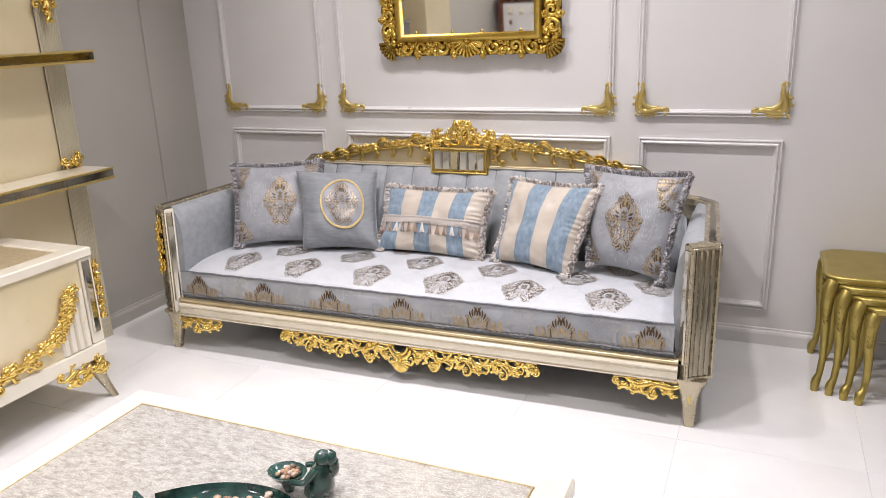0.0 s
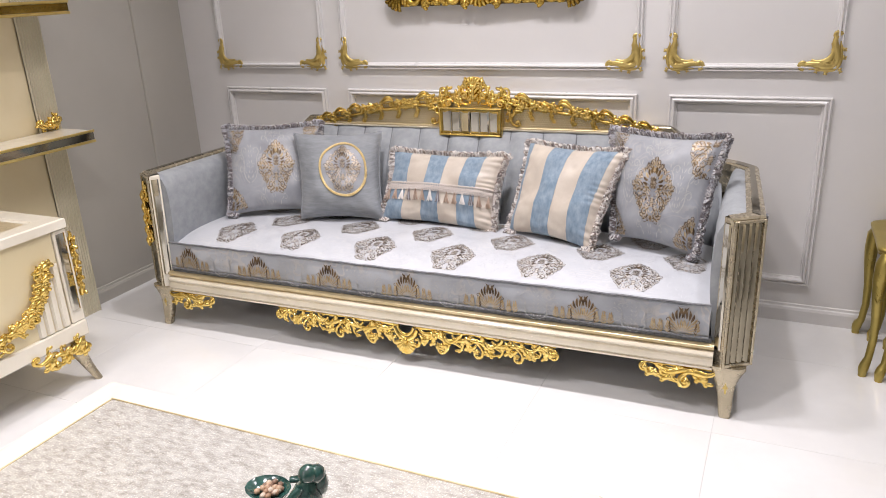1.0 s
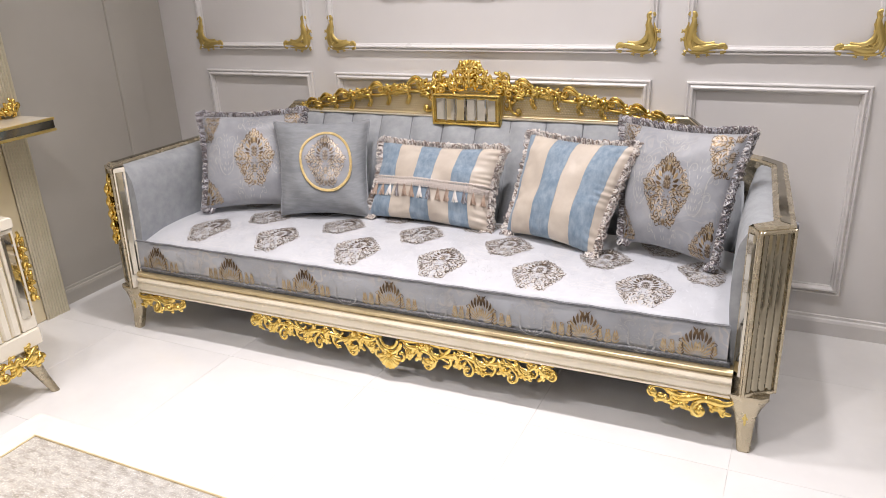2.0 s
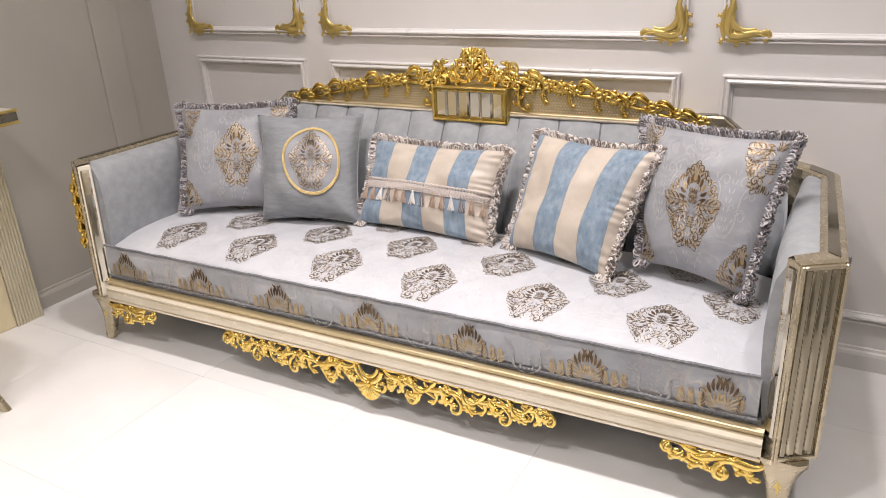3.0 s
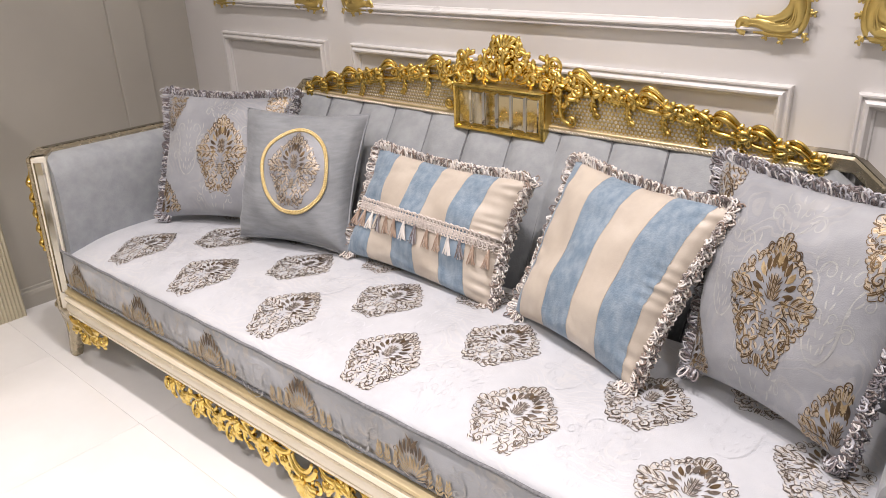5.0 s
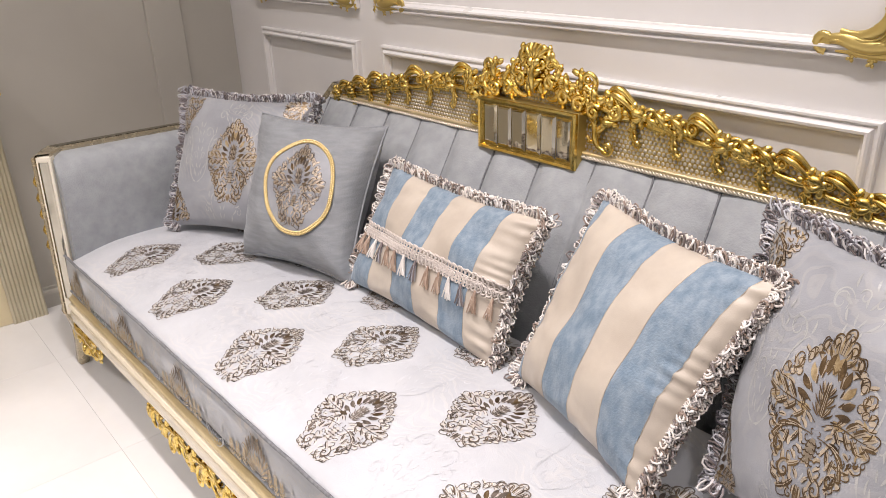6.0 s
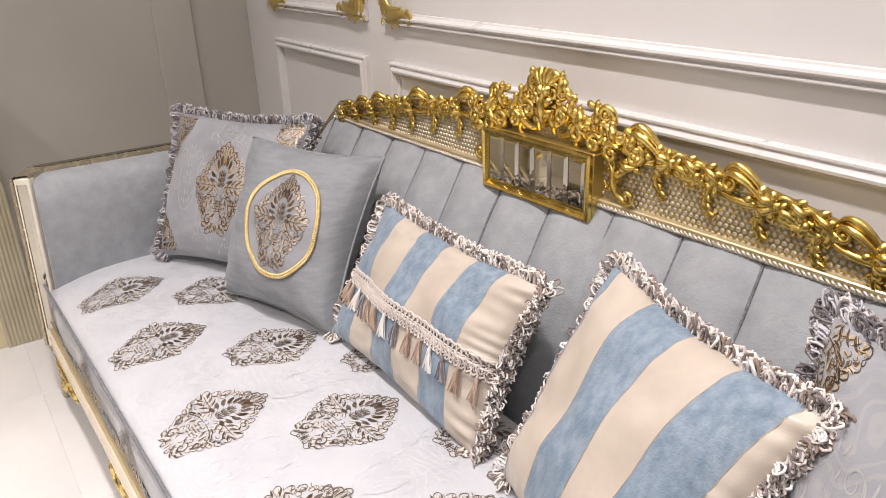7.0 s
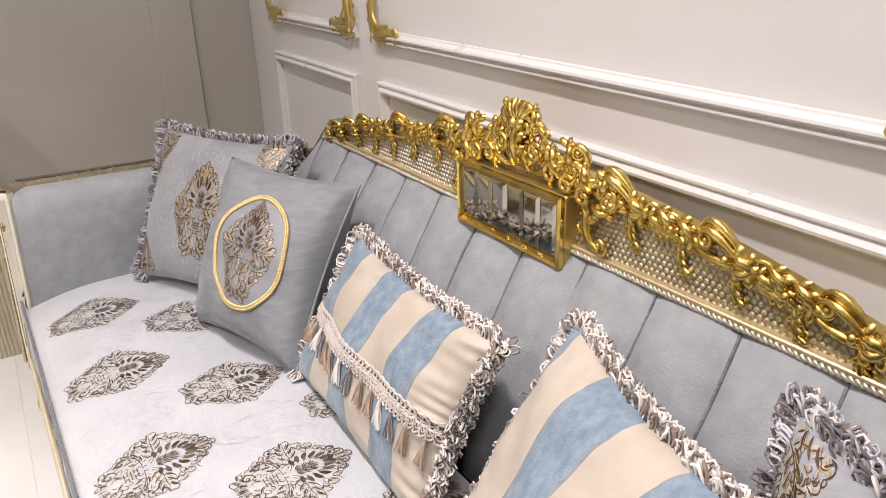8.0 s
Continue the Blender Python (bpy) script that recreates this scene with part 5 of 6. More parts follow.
weave("woven_motif", medal, lambda a, b, lift: at(CAM + a * 0.45, CBM + 0.0 + b * 0.48, 1, 0.0022 + lift), keep=lambda a, b: (a * 0.45 / RA) ** 2 + ((0.0 + b * 0.48) / RB) ** 2 < 0.95, mats=(THREAD_DARK, THREAD_MIX, THREAD_TAN))
s = Shape()
for off, ph in ((0.0, 0), (0.04, 0.5)):
    for k in range(140):
        t = 2 * math.pi * (k + ph) / 140
        r = 1.0 + off
        p = at(CAM + RA * r * math.cos(t), CBM + RB * r * math.sin(t), 1, 0.004)
        s.ball(p, 0.0038, 0.0038, 0.0038, 6, 4)
part("braid_ring", s, BRAID_GOLD, root, "gold braid round the medallion")
s = Shape()
s.tube([at(x, y, 1) * 0.5 + at(x, y, -1) * 0.5 for x, y in edge_points(at, 160)], 0.0035, 6)
part("piping", s, VELVET_PILLOW, root)


# striped cushions
def striped(name, corners, thick, seed, bands, label, fringe_len=0.028, gathers=0.0):
    at0, nrm = pillow_surface(*corners, thick, seed)

    def at(sx, ty, side=1, lift=0.0):
        g = 0.0
        if gathers and sx > 0.70:
            g = gathers * (sx - 0.70) * (0.55 + 0.45 * math.sin(ty * 7 + 1.3)) * (math.sin(ty * 47 + 2 * math.sin(ty * 5)) + 0.6 * math.sin(ty * 29 + 1)) * (1 - abs(ty)) ** 0.3
        return at0(sx, ty, side, lift + g)
    base = sum((Vector(c) for c in corners), Vector()) / 4
    root = thing(name, (base.x, base.y, min(c[2] for c in corners)), label, "cushion", "cushions along the sofa back")
    br = [b for b, _ in bands[1:]]

    def slot(x, y):
        k = 0
        for i, (b, c) in enumerate(bands):
            if x >= b:
                k = c
        return k
    cover = part("cushion_cover", pillow_body(at, 50, slot, br, 110), [SAND, BLUE], root, "blue and cream striped cover")
    s = Shape()
    for b in br:
        s.tube([at(b, -0.97 + 1.94 * i / 40, 1, 0.0) for i in range(41)], 0.0008, 4)
    part("stripe_piping", s, THREAD_TAN, cover, "fine bronze cord between stripes")
    part("fringe", ruched_fringe(at, nrm, 340, fringe_len, seed), FRINGE, root, "ruched cream and brown yarn fringe")
    return root, at, nrm


striped("striped_cushion", ((-0.850, 3.285, 0.738), (-0.412, 3.135, 0.738), (-0.872, 3.062, 0.412), (-0.508, 2.955, 0.395)), 0.070, 6.6,
        [(-1, 1), (-0.84, 0), (-0.38, 1), (0.05, 0), (0.46, 1), (0.87, 0)], "square cushion with wide blue and cream stripes, fringed", 0.029, 0.015)
lumbar, at, nrm = striped("lumbar_cushion", ((-1.475, 3.235, 0.690), (-0.922, 3.200, 0.692), (-1.470, 3.068, 0.420), (-0.935, 3.062, 0.400)), 0.066, 8.8,
                          [(-1, 1), (-0.61, 0), (-0.25, 1), (0.07, 0), (0.39, 1), (0.71, 0)], "oblong blue and cream striped cushion with tassel trim", 0.032, 0.015)
s = Shape()
for k in range(46):
    x = -0.985 + 1.97 * k / 45
    for cy, ra, rb, w in ((-0.02, 0.020, 0.055, 0.0017), (-0.10, 0.024, 0.075, 0.0019), (-0.10, 0.010, 0.03, 0.0016)):
        s.tube([at(x + ra * math.cos(j * math.pi / 5), cy + rb * math.sin(j * math.pi / 5), 1, 0.003 + 0.0015 * (j % 2)) for j in range(11)], w, 5)
for yy in (0.04, -0.06):
    s.tube([at(-0.985 + 1.97 * j / 80, yy + 0.012 * math.sin(j * 1.9), 1, 0.003) for j in range(81)], 0.0024, 6)
trim = part("tassel_band", s, LACE, lumbar, "cream crocheted trim band")
rnd = random.Random(3)
for k in range(14):
    x = -0.95 + 1.90 * k / 13
    s = Shape()
    p = at(x, -0.18, 1, 0.008)
    dn = (at(x, -0.6, 1) - at(x, -0.18, 1)).normalized()
    dn = (dn + Vector((rnd.uniform(-0.12, 0.12), 0, -0.15))).normalized()
    L = 0.044
    s.tube([p - dn * 0.004, p + dn * 0.004, p + dn * 0.008], [0.002, 0.0042, 0.0036], 6)
    sd = dn.cross(nrm).normalized()
    for q in range(9):
        f = (q - 4) / 4
        o = sd * (0.0032 * f) + nrm * (0.002 * math.cos(q * 2.4))
        e = p + dn * (L * rnd.uniform(0.9, 1.05)) + sd * (0.0125 * f) + nrm * (0.003 * math.cos(q * 2.4))
        s.tube([p + dn * 0.007 + o, p + dn * L * 0.55 + o * 1.8, e], [0.0016, 0.0024, 0.0018], 4)
    part("tassel", s, (TASSEL_WHITE, TASSEL_BROWN, TASSEL_WHITE, FRINGE_GREY)[k % 4] if k % 2 else (TASSEL_BROWN, TASSEL_WHITE)[(k // 2) % 2], trim, "silk tassel")

# ---- wall unit with shelves, on the side wall ----
UX = -2.785
unit = thing("wall_unit", (UX, 1.2, 0), "cream wall unit panel with fluted pilaster and floating shelves", "wall unit")
s = Shape()
s.box(WX0 + 0.002, UX - 0.008, 1.15, 2.472, 0.0, 2.55, 0.003)
part("back_panel", s, CREAM, unit, "cream lacquered back panel", smooth=False)
s = Shape()
y0, y1, nf = 2.466, 2.580, 9
prof = []
for k in range(nf):
    for q in range(6):
        f = (k + q / 6) / nf
        prof.append((y0 + (y1 - y0) * f, 0.005 * abs(math.sin(math.pi * q / 6))))
prof.append((y1, 0.0))
s.grid([[(UX + d, y, z) for y, d in prof] for z in (0.0, 2.55)])
s.face([(UX, y1, 0), (WX0 + 0.002, y1, 0), (WX0 + 0.002, y1, 2.55), (UX, y1, 2.55)])
part("fluted_pilaster", s, PILASTER, unit, "champagne fluted pilaster", smooth=False)
for z in (0.822, 1.350):
    s = Shape()
    s.box(UX + 0.006, -2.600, 1.17, 2.575, z, z + 0.05, 0.003)
    shelf = part("shelf", s, IVORY, unit, "ivory floating shelf with mirrored edge", smooth=False)
    s = Shape()
    s.box(-2.599, -2.592, 1.17, 2.582, z + 0.041, z + 0.052, 0.002)
    s.box(-2.599, -2.592, 1.17, 2.582, z - 0.002, z + 0.009, 0.002)
    part("edge_bead", s, GOLD_SATIN, shelf, "gold edge bead", smooth=False)
    s = Shape()
    s.face([(-2.597, 1.17, z + 0.01), (-2.597, 2.578, z + 0.01), (-2.597, 2.578, z + 0.04), (-2.597, 1.17, z + 0.04)])
    s.face([(-2.597, 2.578, z + 0.01), (-2.77, 2.578, z + 0.01), (-2.77, 2.578, z + 0.04), (-2.597, 2.578, z + 0.04)])
    part("mirror_edge", s, BRONZE_MIRROR, shelf, "tinted mirror edge strip", smooth=False)


def on_unit(a, d, b):
    return (UX + 0.008 - d, 2.507 + a, b)


for zc, up in ((0.885, 1), (1.63, -1)):
    s = Shape()
    for sg in (-1, 1):
        s_scroll(s, 0.0, 0.0, sg * 0.05, 0.02 * up, 0.008, 0.006, 0.5, sg * up)
        acanthus(s, sg * 0.01, 0.0, 90 * up - sg * 40, 0.06, 0.007, 0.01, 2, 0.4)
    acanthus(s, 0, 0, 90 * up, 0.10 if up < 0 else 0.045, 0.009, 0.016, 3, 0.0)
    part("gilded_ornament", s.mapped(lambda a, d, b: on_unit(a, d * 1.6, zc + b)), GOLD, unit, "small gilded leaf ornament")

# ---- low console cabinet in front of the unit ----
KX, KY, KZ0, KZ1 = -2.262, 2.085, 0.205, 0.658
console = thing("console_cabinet", (KX - 0.25, KY - 0.5, 0), "low cream console cabinet with gilded carving on splayed feet", "cabinet")
s = Shape()
s.box(KX - 0.46, KX, KY - 1.1, KY - 0.06, KZ0, KZ1 - 0.02, 0.004)
kbody = part("body", s, CREAM, console, "cream lacquered body", smooth=False)
s = Shape()
s.box(KX - 0.48, KX + 0.012, KY - 1.12, KY + 0.0, KZ0 - 0.012, KZ0 + 0.05, 0.005)
part("plinth_rail", s, IVORY, console, "ivory bottom rail", smooth=False)
s = Shape()
rows = []
for o, z in ((0.0, KZ1 - 0.035), (0.0, KZ1 - 0.004), (0.006, KZ1), (0.075, KZ1), (0.08, KZ1 - 0.006), (0.09, KZ1 - 0.007)):
    rows.append([(KX - 0.48 + o, KY - 1.12 + o, z), (KX + 0.012 - o, KY - 1.12 + o, z), (KX + 0.012 - o, KY - 0.0 - o, z), (KX - 0.48 + o, KY - 0.0 - o, z)])
s.grid(rows, close=True)
ktop = part("top_frame", s, IVORY, console, "ivory top with raised border", smooth=False)
s = Shape()
s.face(rows[-1])
part("top_inlay", s, TAN_INLAY, ktop, "tan veneer inlay", smooth=False)
s = Shape()
s.box(KX - 0.475, KX + 0.006, KY - 0.058, KY - 0.001, KZ0 + 0.05, KZ1 - 0.036, 0.004)
kend = part("end_post", s, IVORY, console, "ivory end post with mirror strip", smooth=False)
s = Shape()
s.grid([[(KX + 0.0085, KY - 0.05, z), (KX + 0.0125, KY - 0.043, z), (KX + 0.0125, KY - 0.022, z), (KX + 0.0085, KY - 0.014, z)] for z in (KZ0 + 0.10, KZ1 - 0.05)])
part("mirror_strip", s, PLAQUE_MIRROR, kend, "bevelled mirror strip", smooth=False)
for k in range(4):
    s = Shape()
    y = KY - 0.066 - 0.034 * k
    h = KZ0 + 0.30 - 0.055 * k
    s.grid([[(KX + 0.001, y, z), (KX + 0.010, y - 0.006, z), (KX + 0.010, y - 0.024, z), (KX + 0.001, y - 0.030, z)] for z in (KZ0 + 0.055, h)])
    s.face([(KX + 0.001, y, h), (KX + 0.010, y - 0.006, h), (KX + 0.010, y - 0.024, h), (KX + 0.001, y - 0.030, h)])
    part("fluted_slat", s, IVORY, kbody, "ivory raised slat", smooth=False)
s = Shape()
for a0, b0, a1, b1, side in ((0.13, 0.32, 0.145, 0.265, 1), (0.135, 0.28, 0.16, 0.225, -1), (0.15, 0.24, 0.185, 0.18, 1), (0.175, 0.20, 0.215, 0.145, -1), (0.20, 0.16, 0.27, 0.115, 1), (0.24, 0.14, 0.33, 0.105, -1), (0.31, 0.115, 0.41, 0.088, 1), (0.39, 0.10, 0.49, 0.08, -1), (0.47, 0.09, 0.57, 0.075, 1), (0.55, 0.085, 0.66, 0.07, -1)):
    s_scroll(s, a0, b0, a1, b1, 0.0085, 0.006, 0.5, side)
    acanthus(s, (a0 + a1) / 2, (b0 + b1) / 2, 120, 0.042, 0.0095, 0.008, 3, 0.5)
    acanthus(s, (a0 + a1) / 2, (b0 + b1) / 2, 20, 0.034, 0.009, 0.008, 2, -0.5)
    acanthus(s, (a0 + a1) / 2, (b0 + b1) / 2, 250, 0.03, 0.006, 0.008, 2, -0.5)
part("gilded_carving", s.mapped(lambda a, d, b: (KX + 0.004 - d, KY - a, KZ0 + b)), GOLD, kbody, "gilded vine carving")
s = Shape()
for k in range(4):
    s_scroll(s, 0.02 + 0.01 * (-1) ** k, 0.40 - 0.06 * k, 0.02 - 0.01 * (-1) ** k, 0.34 - 0.06 * k, 0.008, 0.004, 0.5, (-1) ** k)
    acanthus(s, 0.02, 0.38 - 0.06 * k, -90, 0.05, 0.008, 0.01, 2, 0.2)
part("corner_carving", s.mapped(lambda a, d, b: (KX - 0.02 + a, KY - d * 1.2, KZ0 + b)), GOLD, kend, "gilded carving on the corner")
for y, sy in ((KY - 0.05, 1), (KY - 1.05, -1)):
    for x, sxx in ((KX - 0.04, 1), (KX - 0.42, -1)):
        s = Shape()
        rows = []
        for z, o, h in ((0.20, 0.0, 0.05), (0.17, 0.004, 0.045), (0.12, 0.012, 0.028), (0.06, 0.03, 0.02), (0.0, 0.05, 0.015)):
            rows.append([(x + sxx * o + h * math.cos(q * math.pi / 4), y + sy * o * 0.9 + h * math.sin(q * math.pi / 4), z) for q in range(8)])
        s.grid(rows, close=True)
        s.face(rows[-1])
        part("foot", s, CHAMP, console, "splayed champagne foot")
s = Shape()
s_scroll(s, 0.03, 0.19, 0.10, 0.155, 0.0115, 0.006, 0.5, 1)
s_scroll(s, 0.08, 0.17, 0.17, 0.165, 0.011, 0.006, 0.5, -1)
s_scroll(s, 0.15, 0.18, 0.24, 0.175, 0.010, 0.004, 0.4, 1)
for a, b, g in ((0.06, 0.17, -110), (0.12, 0.155, -100), (0.19, 0.16, -100), (0.03, 0.15, -80)):
    acanthus(s, a, b + 0.02, g, 0.045, 0.011, 0.006, 3, 0.4)
part("foot_bracket", s.mapped(lambda a, d, b: (KX + 0.006 - d, KY - a, b)), GOLD, console, "gilded scroll bracket by the foot")

# ---- coffee table with inlaid top ----
TX0, TX1, TY0, TY1, TZ = -1.53, -0.158, 0.60, 1.57, 0.405
table = thing("coffee_table", ((TX0 + TX1) / 2, (TY0 + TY1) / 2, 0), "low coffee table with veined stone top in ivory border", "table")
s = Shape()
s.box(TX0, TX1, TY0, TY1, TZ - 0.05, TZ, 0.006)
ttop = part("tabletop", s, IVORY, table, "ivory lacquered tabletop border", smooth=False)
IX0, IX1, IY0, IY1 = -1.443, -0.243, 0.68, 1.490
s = Shape()
s.box(IX0, IX1, IY0, IY1, TZ - 0.002, TZ + 0.004, 0.0015)
part("stone_inlay", s, STONE, ttop, "veined champagne stone inlay", smooth=False)
for a, b, c, d in ((IX0 - 0.006, IX1 + 0.006, IY1, IY1 + 0.004), (IX0 - 0.004, IX1 + 0.004, IY0 - 0.004, IY0), (IX0 - 0.004, IX0, IY0, IY1), (IX1, IX1 + 0.004, IY0, IY1)):
    s = Shape()
    s.box(a, b, c, d, TZ - 0.002, TZ + 0.006, 0.001)
    part("inlay_bead", s, RAIL_GOLD, ttop, "thin gold bead round the inlay", smooth=False)
s = Shape()
s.box(TX0 + 0.06, TX1 - 0.06, TY0 + 0.06, TY1 - 0.06, TZ - 0.14, TZ - 0.05, 0.004)
part("apron", s, IVORY, table, smooth=False)
for x in (TX0 + 0.1, TX1 - 0.1):
    for y in (TY0 + 0.1, TY1 - 0.1):
        s = Shape()
        s.tube([(x, y, TZ - 0.06), (x, y, 0.2), (x, y, 0.0)], [0.045, 0.03, 0.022], 8)
        part("leg", s, CHAMP, table)

# dark green figure and dish on the table
DZ = TZ + 0.0045
s = Shape()
dish = thing("ceramic_dish", (-0.9, 1.24, DZ), "dark green glazed long dish filled with brown pebbles", "dish")
C0, C1 = Vector((-0.985, 1.06, 0)), Vector((-0.72, 1.205, 0))
ax = (C1 - C0).normalized()
pr = Vector((-ax.y, ax.x, 0))
rows_o, rows_i = [], []
for k in range(13):
    f = k / 12
    w = 0.075 * math.sin(math.pi * min(1, 0.08 + 0.92 * f)) ** 0.7 + 0.004
    c = C0.lerp(C1, f)
    hgt = 0.038 + 0.02 * (1 - f) ** 3
    ring = []
    for q in range(9):
        t = math.pi * q / 8
        ring.append(c + pr * (w * math.cos(t)) + Vector((0, 0, DZ + hgt * (1 - math.sin(t)) ** 1.0 * 1.0)))
    rows_o.append(ring)
    rows_i.append([p + Vector((0, 0, 0.006)) for p in ring])
s.grid(rows_o)
s.grid(rows_i)
s.grid([[r[0] for r in rows_o], [r[0] for r in rows_i]])
s.grid([[r[-1] for r in rows_o], [r[-1] for r in rows_i]])
part("bowl", s, GREEN, dish)
fx, fy = -0.71, 1.272
s = Shape()
s.tube([(fx - 0.28, fy - 0.20, DZ + 0.012), (fx - 0.32, fy - 0.21, DZ + 0.04), (fx - 0.325, fy - 0.205, DZ + 0.075)], [0.02, 0.022, 0.004], 8)
part("tail_handle", s, GREEN, dish, "upturned glazed handle")
s = Shape()
rnd = random.Random(9)
for k in range(90):
    f = rnd.uniform(0.15, 0.9)
    c = C0.lerp(C1, f) + pr * rnd.uniform(-0.04, 0.04) + Vector((0, 0, DZ + 0.024 + rnd.uniform(0, 0.012)))
    s.ball(c, rnd.uniform(0.006, 0.011), rnd.uniform(0.006, 0.011), rnd.uniform(0.005, 0.008), 6, 4)
tagged(part("pebbles", s, PEBBLE, dish, "brown polished pebbles"), kind="stuff")
s = Shape()
fx, fy = -0.693, 1.300
s.tube([(fx - 0.02, fy, DZ), (fx - 0.01, fy, DZ + 0.03), (fx + 0.0, fy + 0.0, DZ + 0.075), (fx + 0.004, fy, DZ + 0.098)], [0.034, 0.036, 0.028, 0.014], 10)
s.ball((fx + 0.006, fy - 0.004, DZ + 0.118), 0.02, 0.021, 0.023, 10, 8)
s.ball((fx + 0.018, fy + 0.008, DZ + 0.112), 0.018, 0.02, 0.024, 8, 6)
s.tube([(fx - 0.005, fy - 0.02, DZ + 0.088), (fx - 0.02, fy - 0.045, DZ + 0.06), (fx - 0.055, fy - 0.05, DZ + 0.055)], [0.011, 0.010, 0.008], 7)
s.tube([(fx, fy + 0.02, DZ + 0.088), (fx - 0.03, fy + 0.035, DZ + 0.06), (fx - 0.06, fy + 0.02, DZ + 0.06)], [0.011, 0.010, 0.008], 7)
s.grid([[(fx - 0.085 + r * math.cos(2 * math.pi * q / 14), fy - 0.02 + r * 0.8 * math.sin(2 * math.pi * q / 14), DZ + z) for q in range(14)] for r, z in ((0.012, 0.0), (0.02, 0.03), (0.042, 0.05), (0.05, 0.064), (0.046, 0.064), (0.036, 0.052), (0.004, 0.046))], close=True)
s.ball((fx + 0.024, fy + 0.012, DZ + 0.085), 0.014, 0.016, 0.034, 8, 6)
solid("figurine", s.mapped(lambda x, y, z: (x, y, DZ + (z - DZ) * 0.84)), GREEN, "small dark green glazed ceramic figure with a bowl", "figurine")
s = Shape()
for k in range(26):
    a, r = rnd.uniform(0, 6.28), rnd.uniform(0, 0.03)
    s.ball((fx - 0.085 + r * math.cos(a), fy - 0.02 + r * 0.8 * math.sin(a), DZ + 0.047 + rnd.uniform(0, 0.004)), 0.007, 0.008, 0.006, 6, 4)
tagged(new("pebbles", mesh_of("pebbles", s, PEBBLE)), "brown polished pebbles in the small bowl", "pebbles", kind="stuff")


# ---- nest of gold side tables ----
def side_table(x0, y0, w, d, h, grp):
    root = thing("nesting_table", (x0 + w / 2, y0 + d / 2, 0), "satin gold nesting side table on slender cabriole legs", "table", grp)
    s = Shape()
    rows = []
    for e, z in ((0.012, h - 0.03), (0.004, h - 0.027), (0.006, h - 0.02), (0.0, h - 0.014), (0.0, h - 0.006), (0.006, h - 0.001), (0.02, h)):
        ring = []
        for q in range(48):
            t = 2 * math.pi * q / 48
            c, sn = math.cos(t), math.sin(t)
            px = math.copysign(abs(c) ** 0.28, c)
            py = math.copysign(abs(sn) ** 0.28, sn)
            wave = 1 - 0.018 * math.cos(4 * t) ** 2
            ring.append((x0 + w / 2 + px * (w / 2 - e) * wave, y0 + d / 2 + py * (d / 2 - e) * wave, z))
        rows.append(ring)
    s.grid(rows, close=True)
    s.face(rows[-1])
    s.face(rows[0][::-1])
    part("tabletop", s, NEST_GOLD, root, "moulded gold top")
    for px, sx in ((x0 + 0.035, -1), (x0 + w - 0.035, 1)):
        for py, sy in ((y0 + 0.030, -1), (y0 + d - 0.045, 1)):
            s = Shape()
            pts, rad = [], []
            for k, (z, o, r) in enumerate([(h - 0.028, -0.006, 0.026), (h * 0.88, 0.008, 0.027), (h * 0.76, 0.012, 0.024), (h * 0.62, 0.010, 0.019), (h * 0.45, 0.004, 0.0155), (h * 0.28, 0.002, 0.0135), (h * 0.14, 0.008, 0.013), (0.045, 0.016, 0.0165), (0.030, 0.020, 0.0175), (0.016, 0.021, 0.0155), (0.012, 0.021, 0.014), (0.0, 0.021, 0.0135)]):
                pts.append((px + sx * o, py + sy * o, z))
                rad.append(r)
            s.tube(pts, rad, 10, out=(1, 0, 0))
            leg = part("leg", s, NEST_GOLD, root, "slender curved leg")
            s = Shape()
            for q in range(5):
                z = h * (0.84 - 0.05 * q)
                for sgn in (-1, 1):
                    s.tube([(px + sx * 0.012, py + sy * 0.012 - 0.018, z - 0.02), (px + sx * 0.012 + sgn * 0.008, py + sy * 0.012 - 0.021, z - 0.008), (px + sx * 0.012 + sgn * 0.010, py + sy * 0.012 - 0.018, z)], [0.002, 0.0035, 0.0015], 5)
            part("carved_leaf", s, NEST_GOLD, leg)
    return root


for k in range(4):
    i = 0.05 * k
    side_table(0.440 + i, 3.058 - 0.024 * k, 0.60 - 2 * i, 0.405 - 0.035 * k, 0.482 - 0.029 * k, "nest of four gold tables")

# ---- far side of the room, seen in the mirror ----
s = Shape()
s.box(WX0 + 0.001, WX0 + 0.22, 0.05, 0.60, 0, CEIL - 0.002, 0.005)
solid("column", s, CREAM, "cream square column against the side wall", "column", kind="structure")
DX, DY, DH = -2.42, -2.2, 1.27
dresser = thing("dresser", (DX, DY + 0.25, 0), "red-brown wooden dresser with pale carved drawer fronts", "dresser")
s = Shape()
s.box(DX - 0.36, DX + 0.36, DY, DY + 0.46, 0.10, DH - 0.05, 0.01)
dbody = part("body", s, WOOD, dresser)
s = Shape()
rows = []
for e, z in ((0.02, DH - 0.05), (0.0, DH - 0.035), (0.0, DH - 0.012), (0.012, DH)):
    ring = []
    for q in range(40):
        t = 2 * math.pi * q / 40
        c, sn = math.cos(t), math.sin(t)
        wave = 1 + 0.03 * math.cos(3 * t * 2)
        ring.append((DX + math.copysign(abs(c) ** 0.3, c) * (0.40 - e) * wave, DY + 0.25 + math.copysign(abs(sn) ** 0.3, sn) * (0.25 - e), z))
    rows.append(ring)
s.grid(rows, close=True)
s.face(rows[-1])
part("top", s, WOOD, dresser)
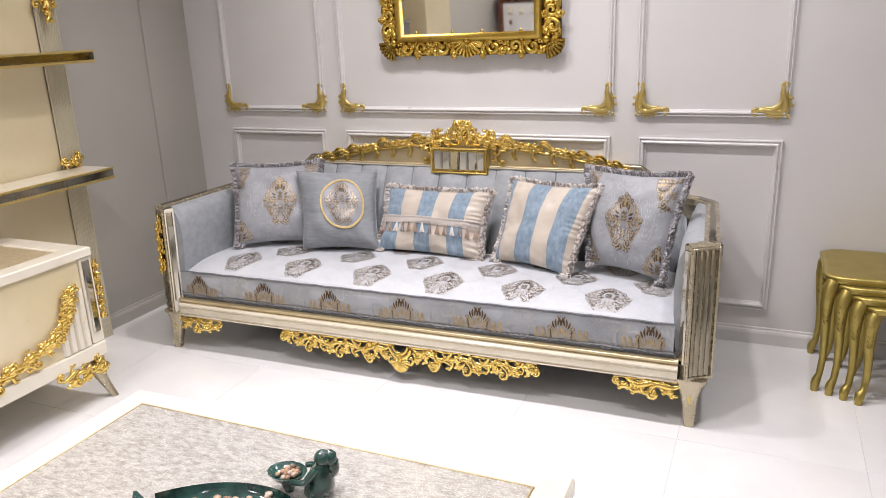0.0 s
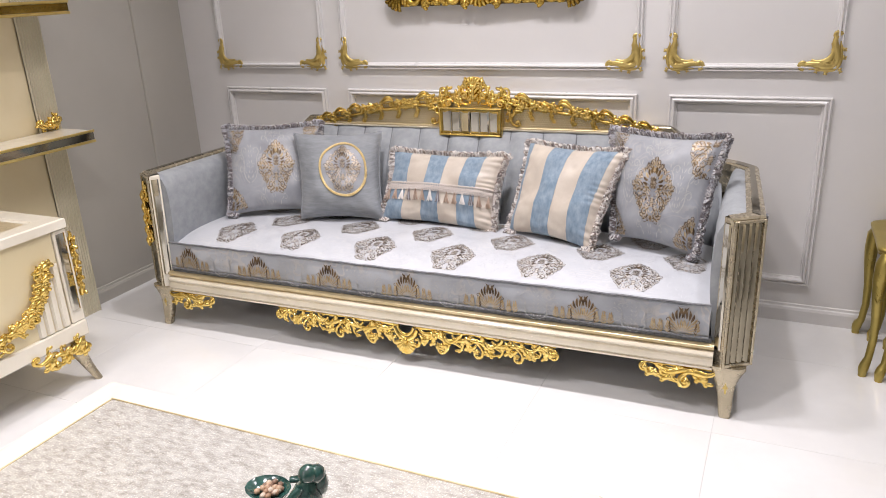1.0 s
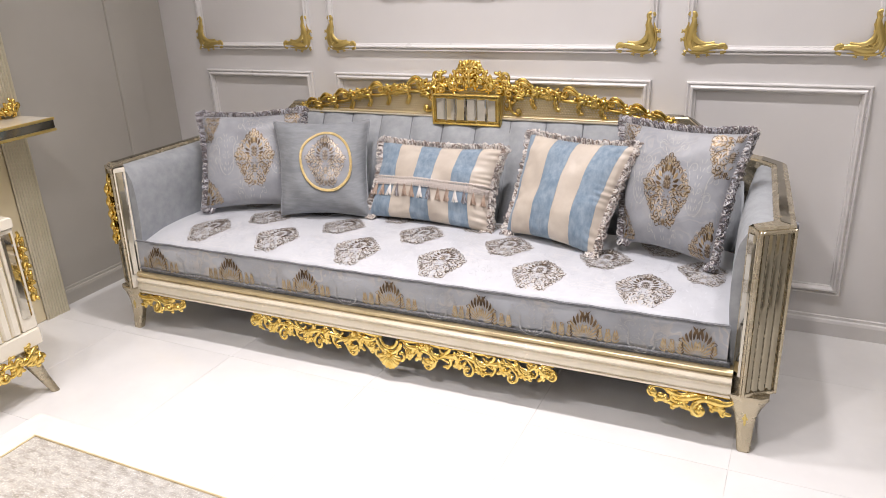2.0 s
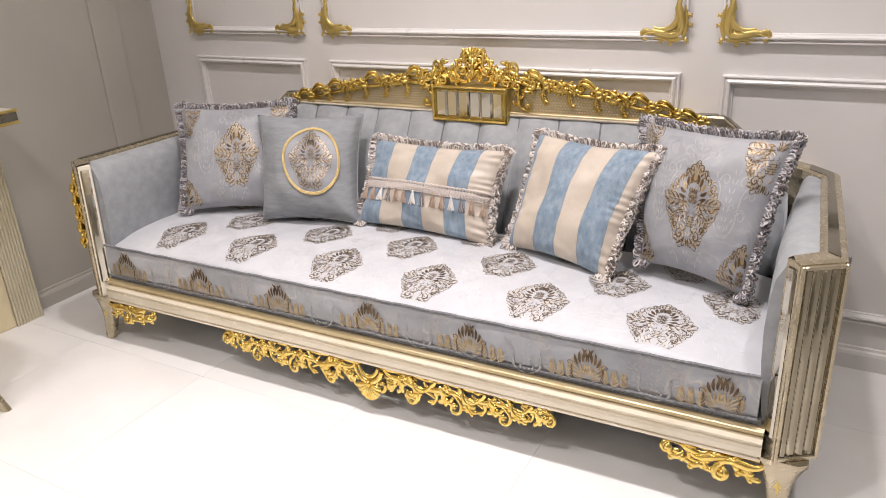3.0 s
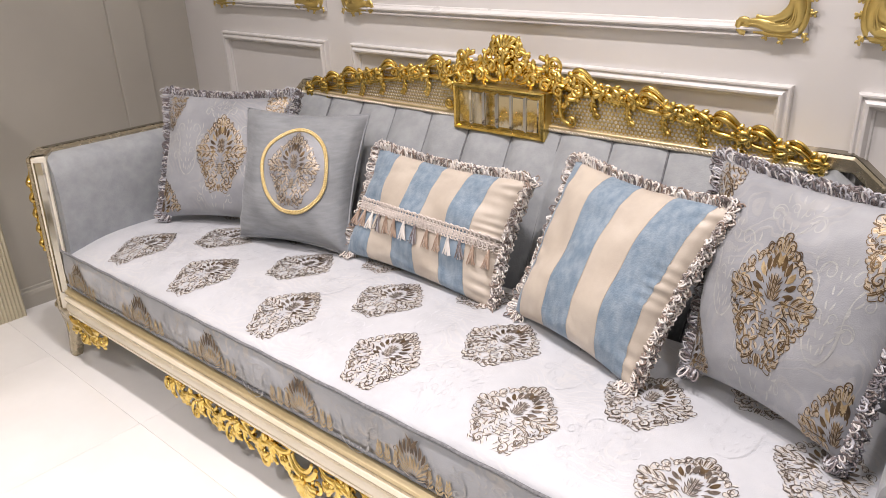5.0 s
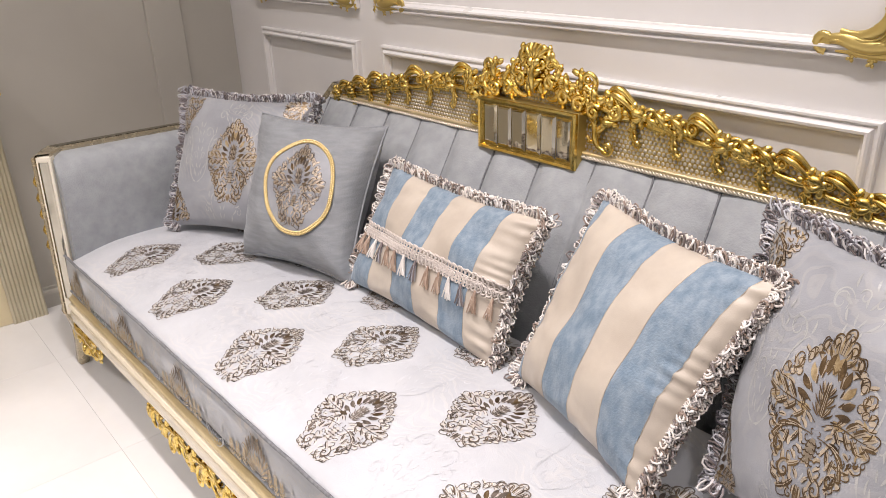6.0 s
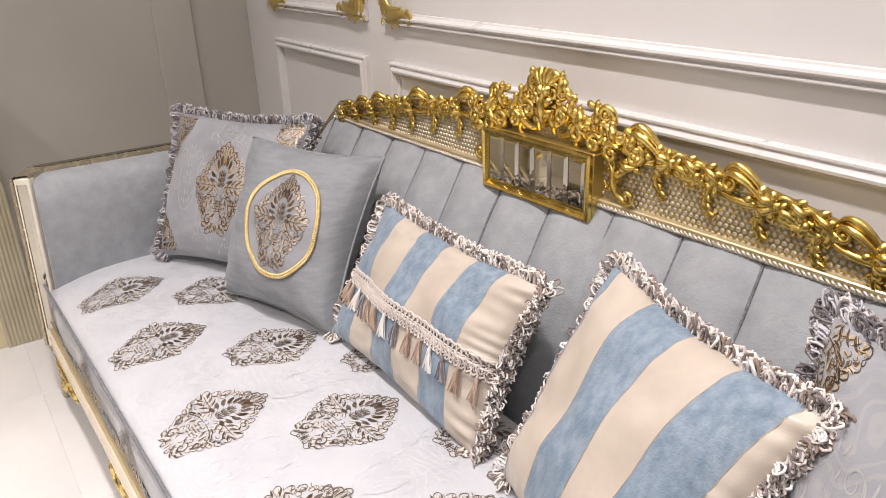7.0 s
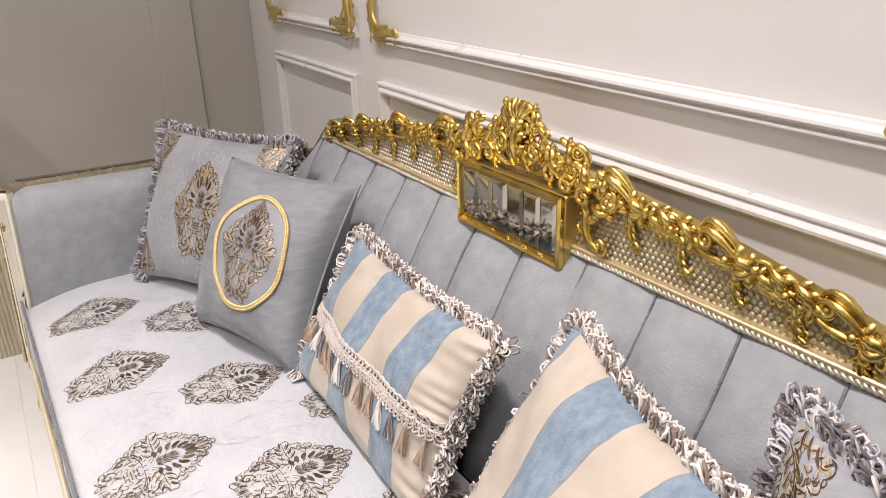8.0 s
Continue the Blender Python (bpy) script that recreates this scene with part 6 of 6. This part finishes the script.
for k in range(3):
    s = Shape()
    s.box(DX - 0.29, DX + 0.29, DY + 0.461, DY + 0.475, 0.16 + 0.355 * k, 0.48 + 0.355 * k, 0.006)
    dr = part("drawer_front", s, TRIM, dbody, "pale drawer front")
    s = Shape()
    for a in (-0.2, -0.07, 0.07, 0.2):
        acanthus(s, a, 0.36 + 0.355 * k, 60, 0.08, 0.012, 0.004, 2, 0.5)
        acanthus(s, a, 0.36 + 0.355 * k, 120, 0.08, 0.012, 0.004, 2, -0.5)
    part("carved_swag", s.mapped(lambda a, d, b: (DX + a, DY + 0.475 - d, b)), IVORY, dr, "cream carved swag")
    for a in (-0.2, 0.2):
        s = Shape()
        s.ball((DX + a, DY + 0.49, 0.27 + 0.355 * k), 0.02, 0.02, 0.03)
        part("knob", s, WOOD, dr)
for x in (DX - 0.31, DX + 0.31):
    s = Shape()
    s.tube([(x, DY + 0.42, 0.12), (x, DY + 0.43, 0.05), (x, DY + 0.44, 0)], [0.04, 0.03, 0.025], 8)
    part("foot", s, WOOD, dresser)
low = thing("display_unit", (WX0 + 0.06, 0.86, 0), "dark grey narrow display unit beside the side wall", "cabinet")
s = Shape()
s.box(WX0 + 0.003, WX0 + 0.12, 0.74, 0.98, 0, 1.235, 0.006)
part("body", s, GREY_UNIT, low)
s = Shape()
s.box(WX0 + 0.003, WX0 + 0.13, 0.73, 0.99, 1.236, 1.26, 0.004)
part("top", s, GREY_UNIT, low, "slightly lighter top board")

# ---- floor tiles ----
mesh = {}
edges_y = [WY1] + [WY1 - 0.37 - 0.6 * k for k in range(12)]
edges_x = [WX0] + [-2.41 + 0.6 * k for k in range(9)]
edges_x = [e for e in edges_x if e < WX1 - 0.05] + [WX1]
edges_y = [e for e in edges_y if e > WY0 + 0.05] + [WY0]
for i in range(len(edges_x) - 1):
    for j in range(len(edges_y) - 1):
        w, d = edges_x[i + 1] - edges_x[i], edges_y[j] - edges_y[j + 1]
        key = (round(w, 3), round(d, 3))
        if key not in mesh:
            s = Shape()
            s.box(0.0004, w - 0.0004, 0.0004, d - 0.0004, -0.008, 0.0, 0.0004)
            mesh[key] = mesh_of("tile", s, TILE, False)
        o = new("tile", mesh[key])
        o.parent = floor
        o.location = (edges_x[i], edges_y[j + 1], 0)
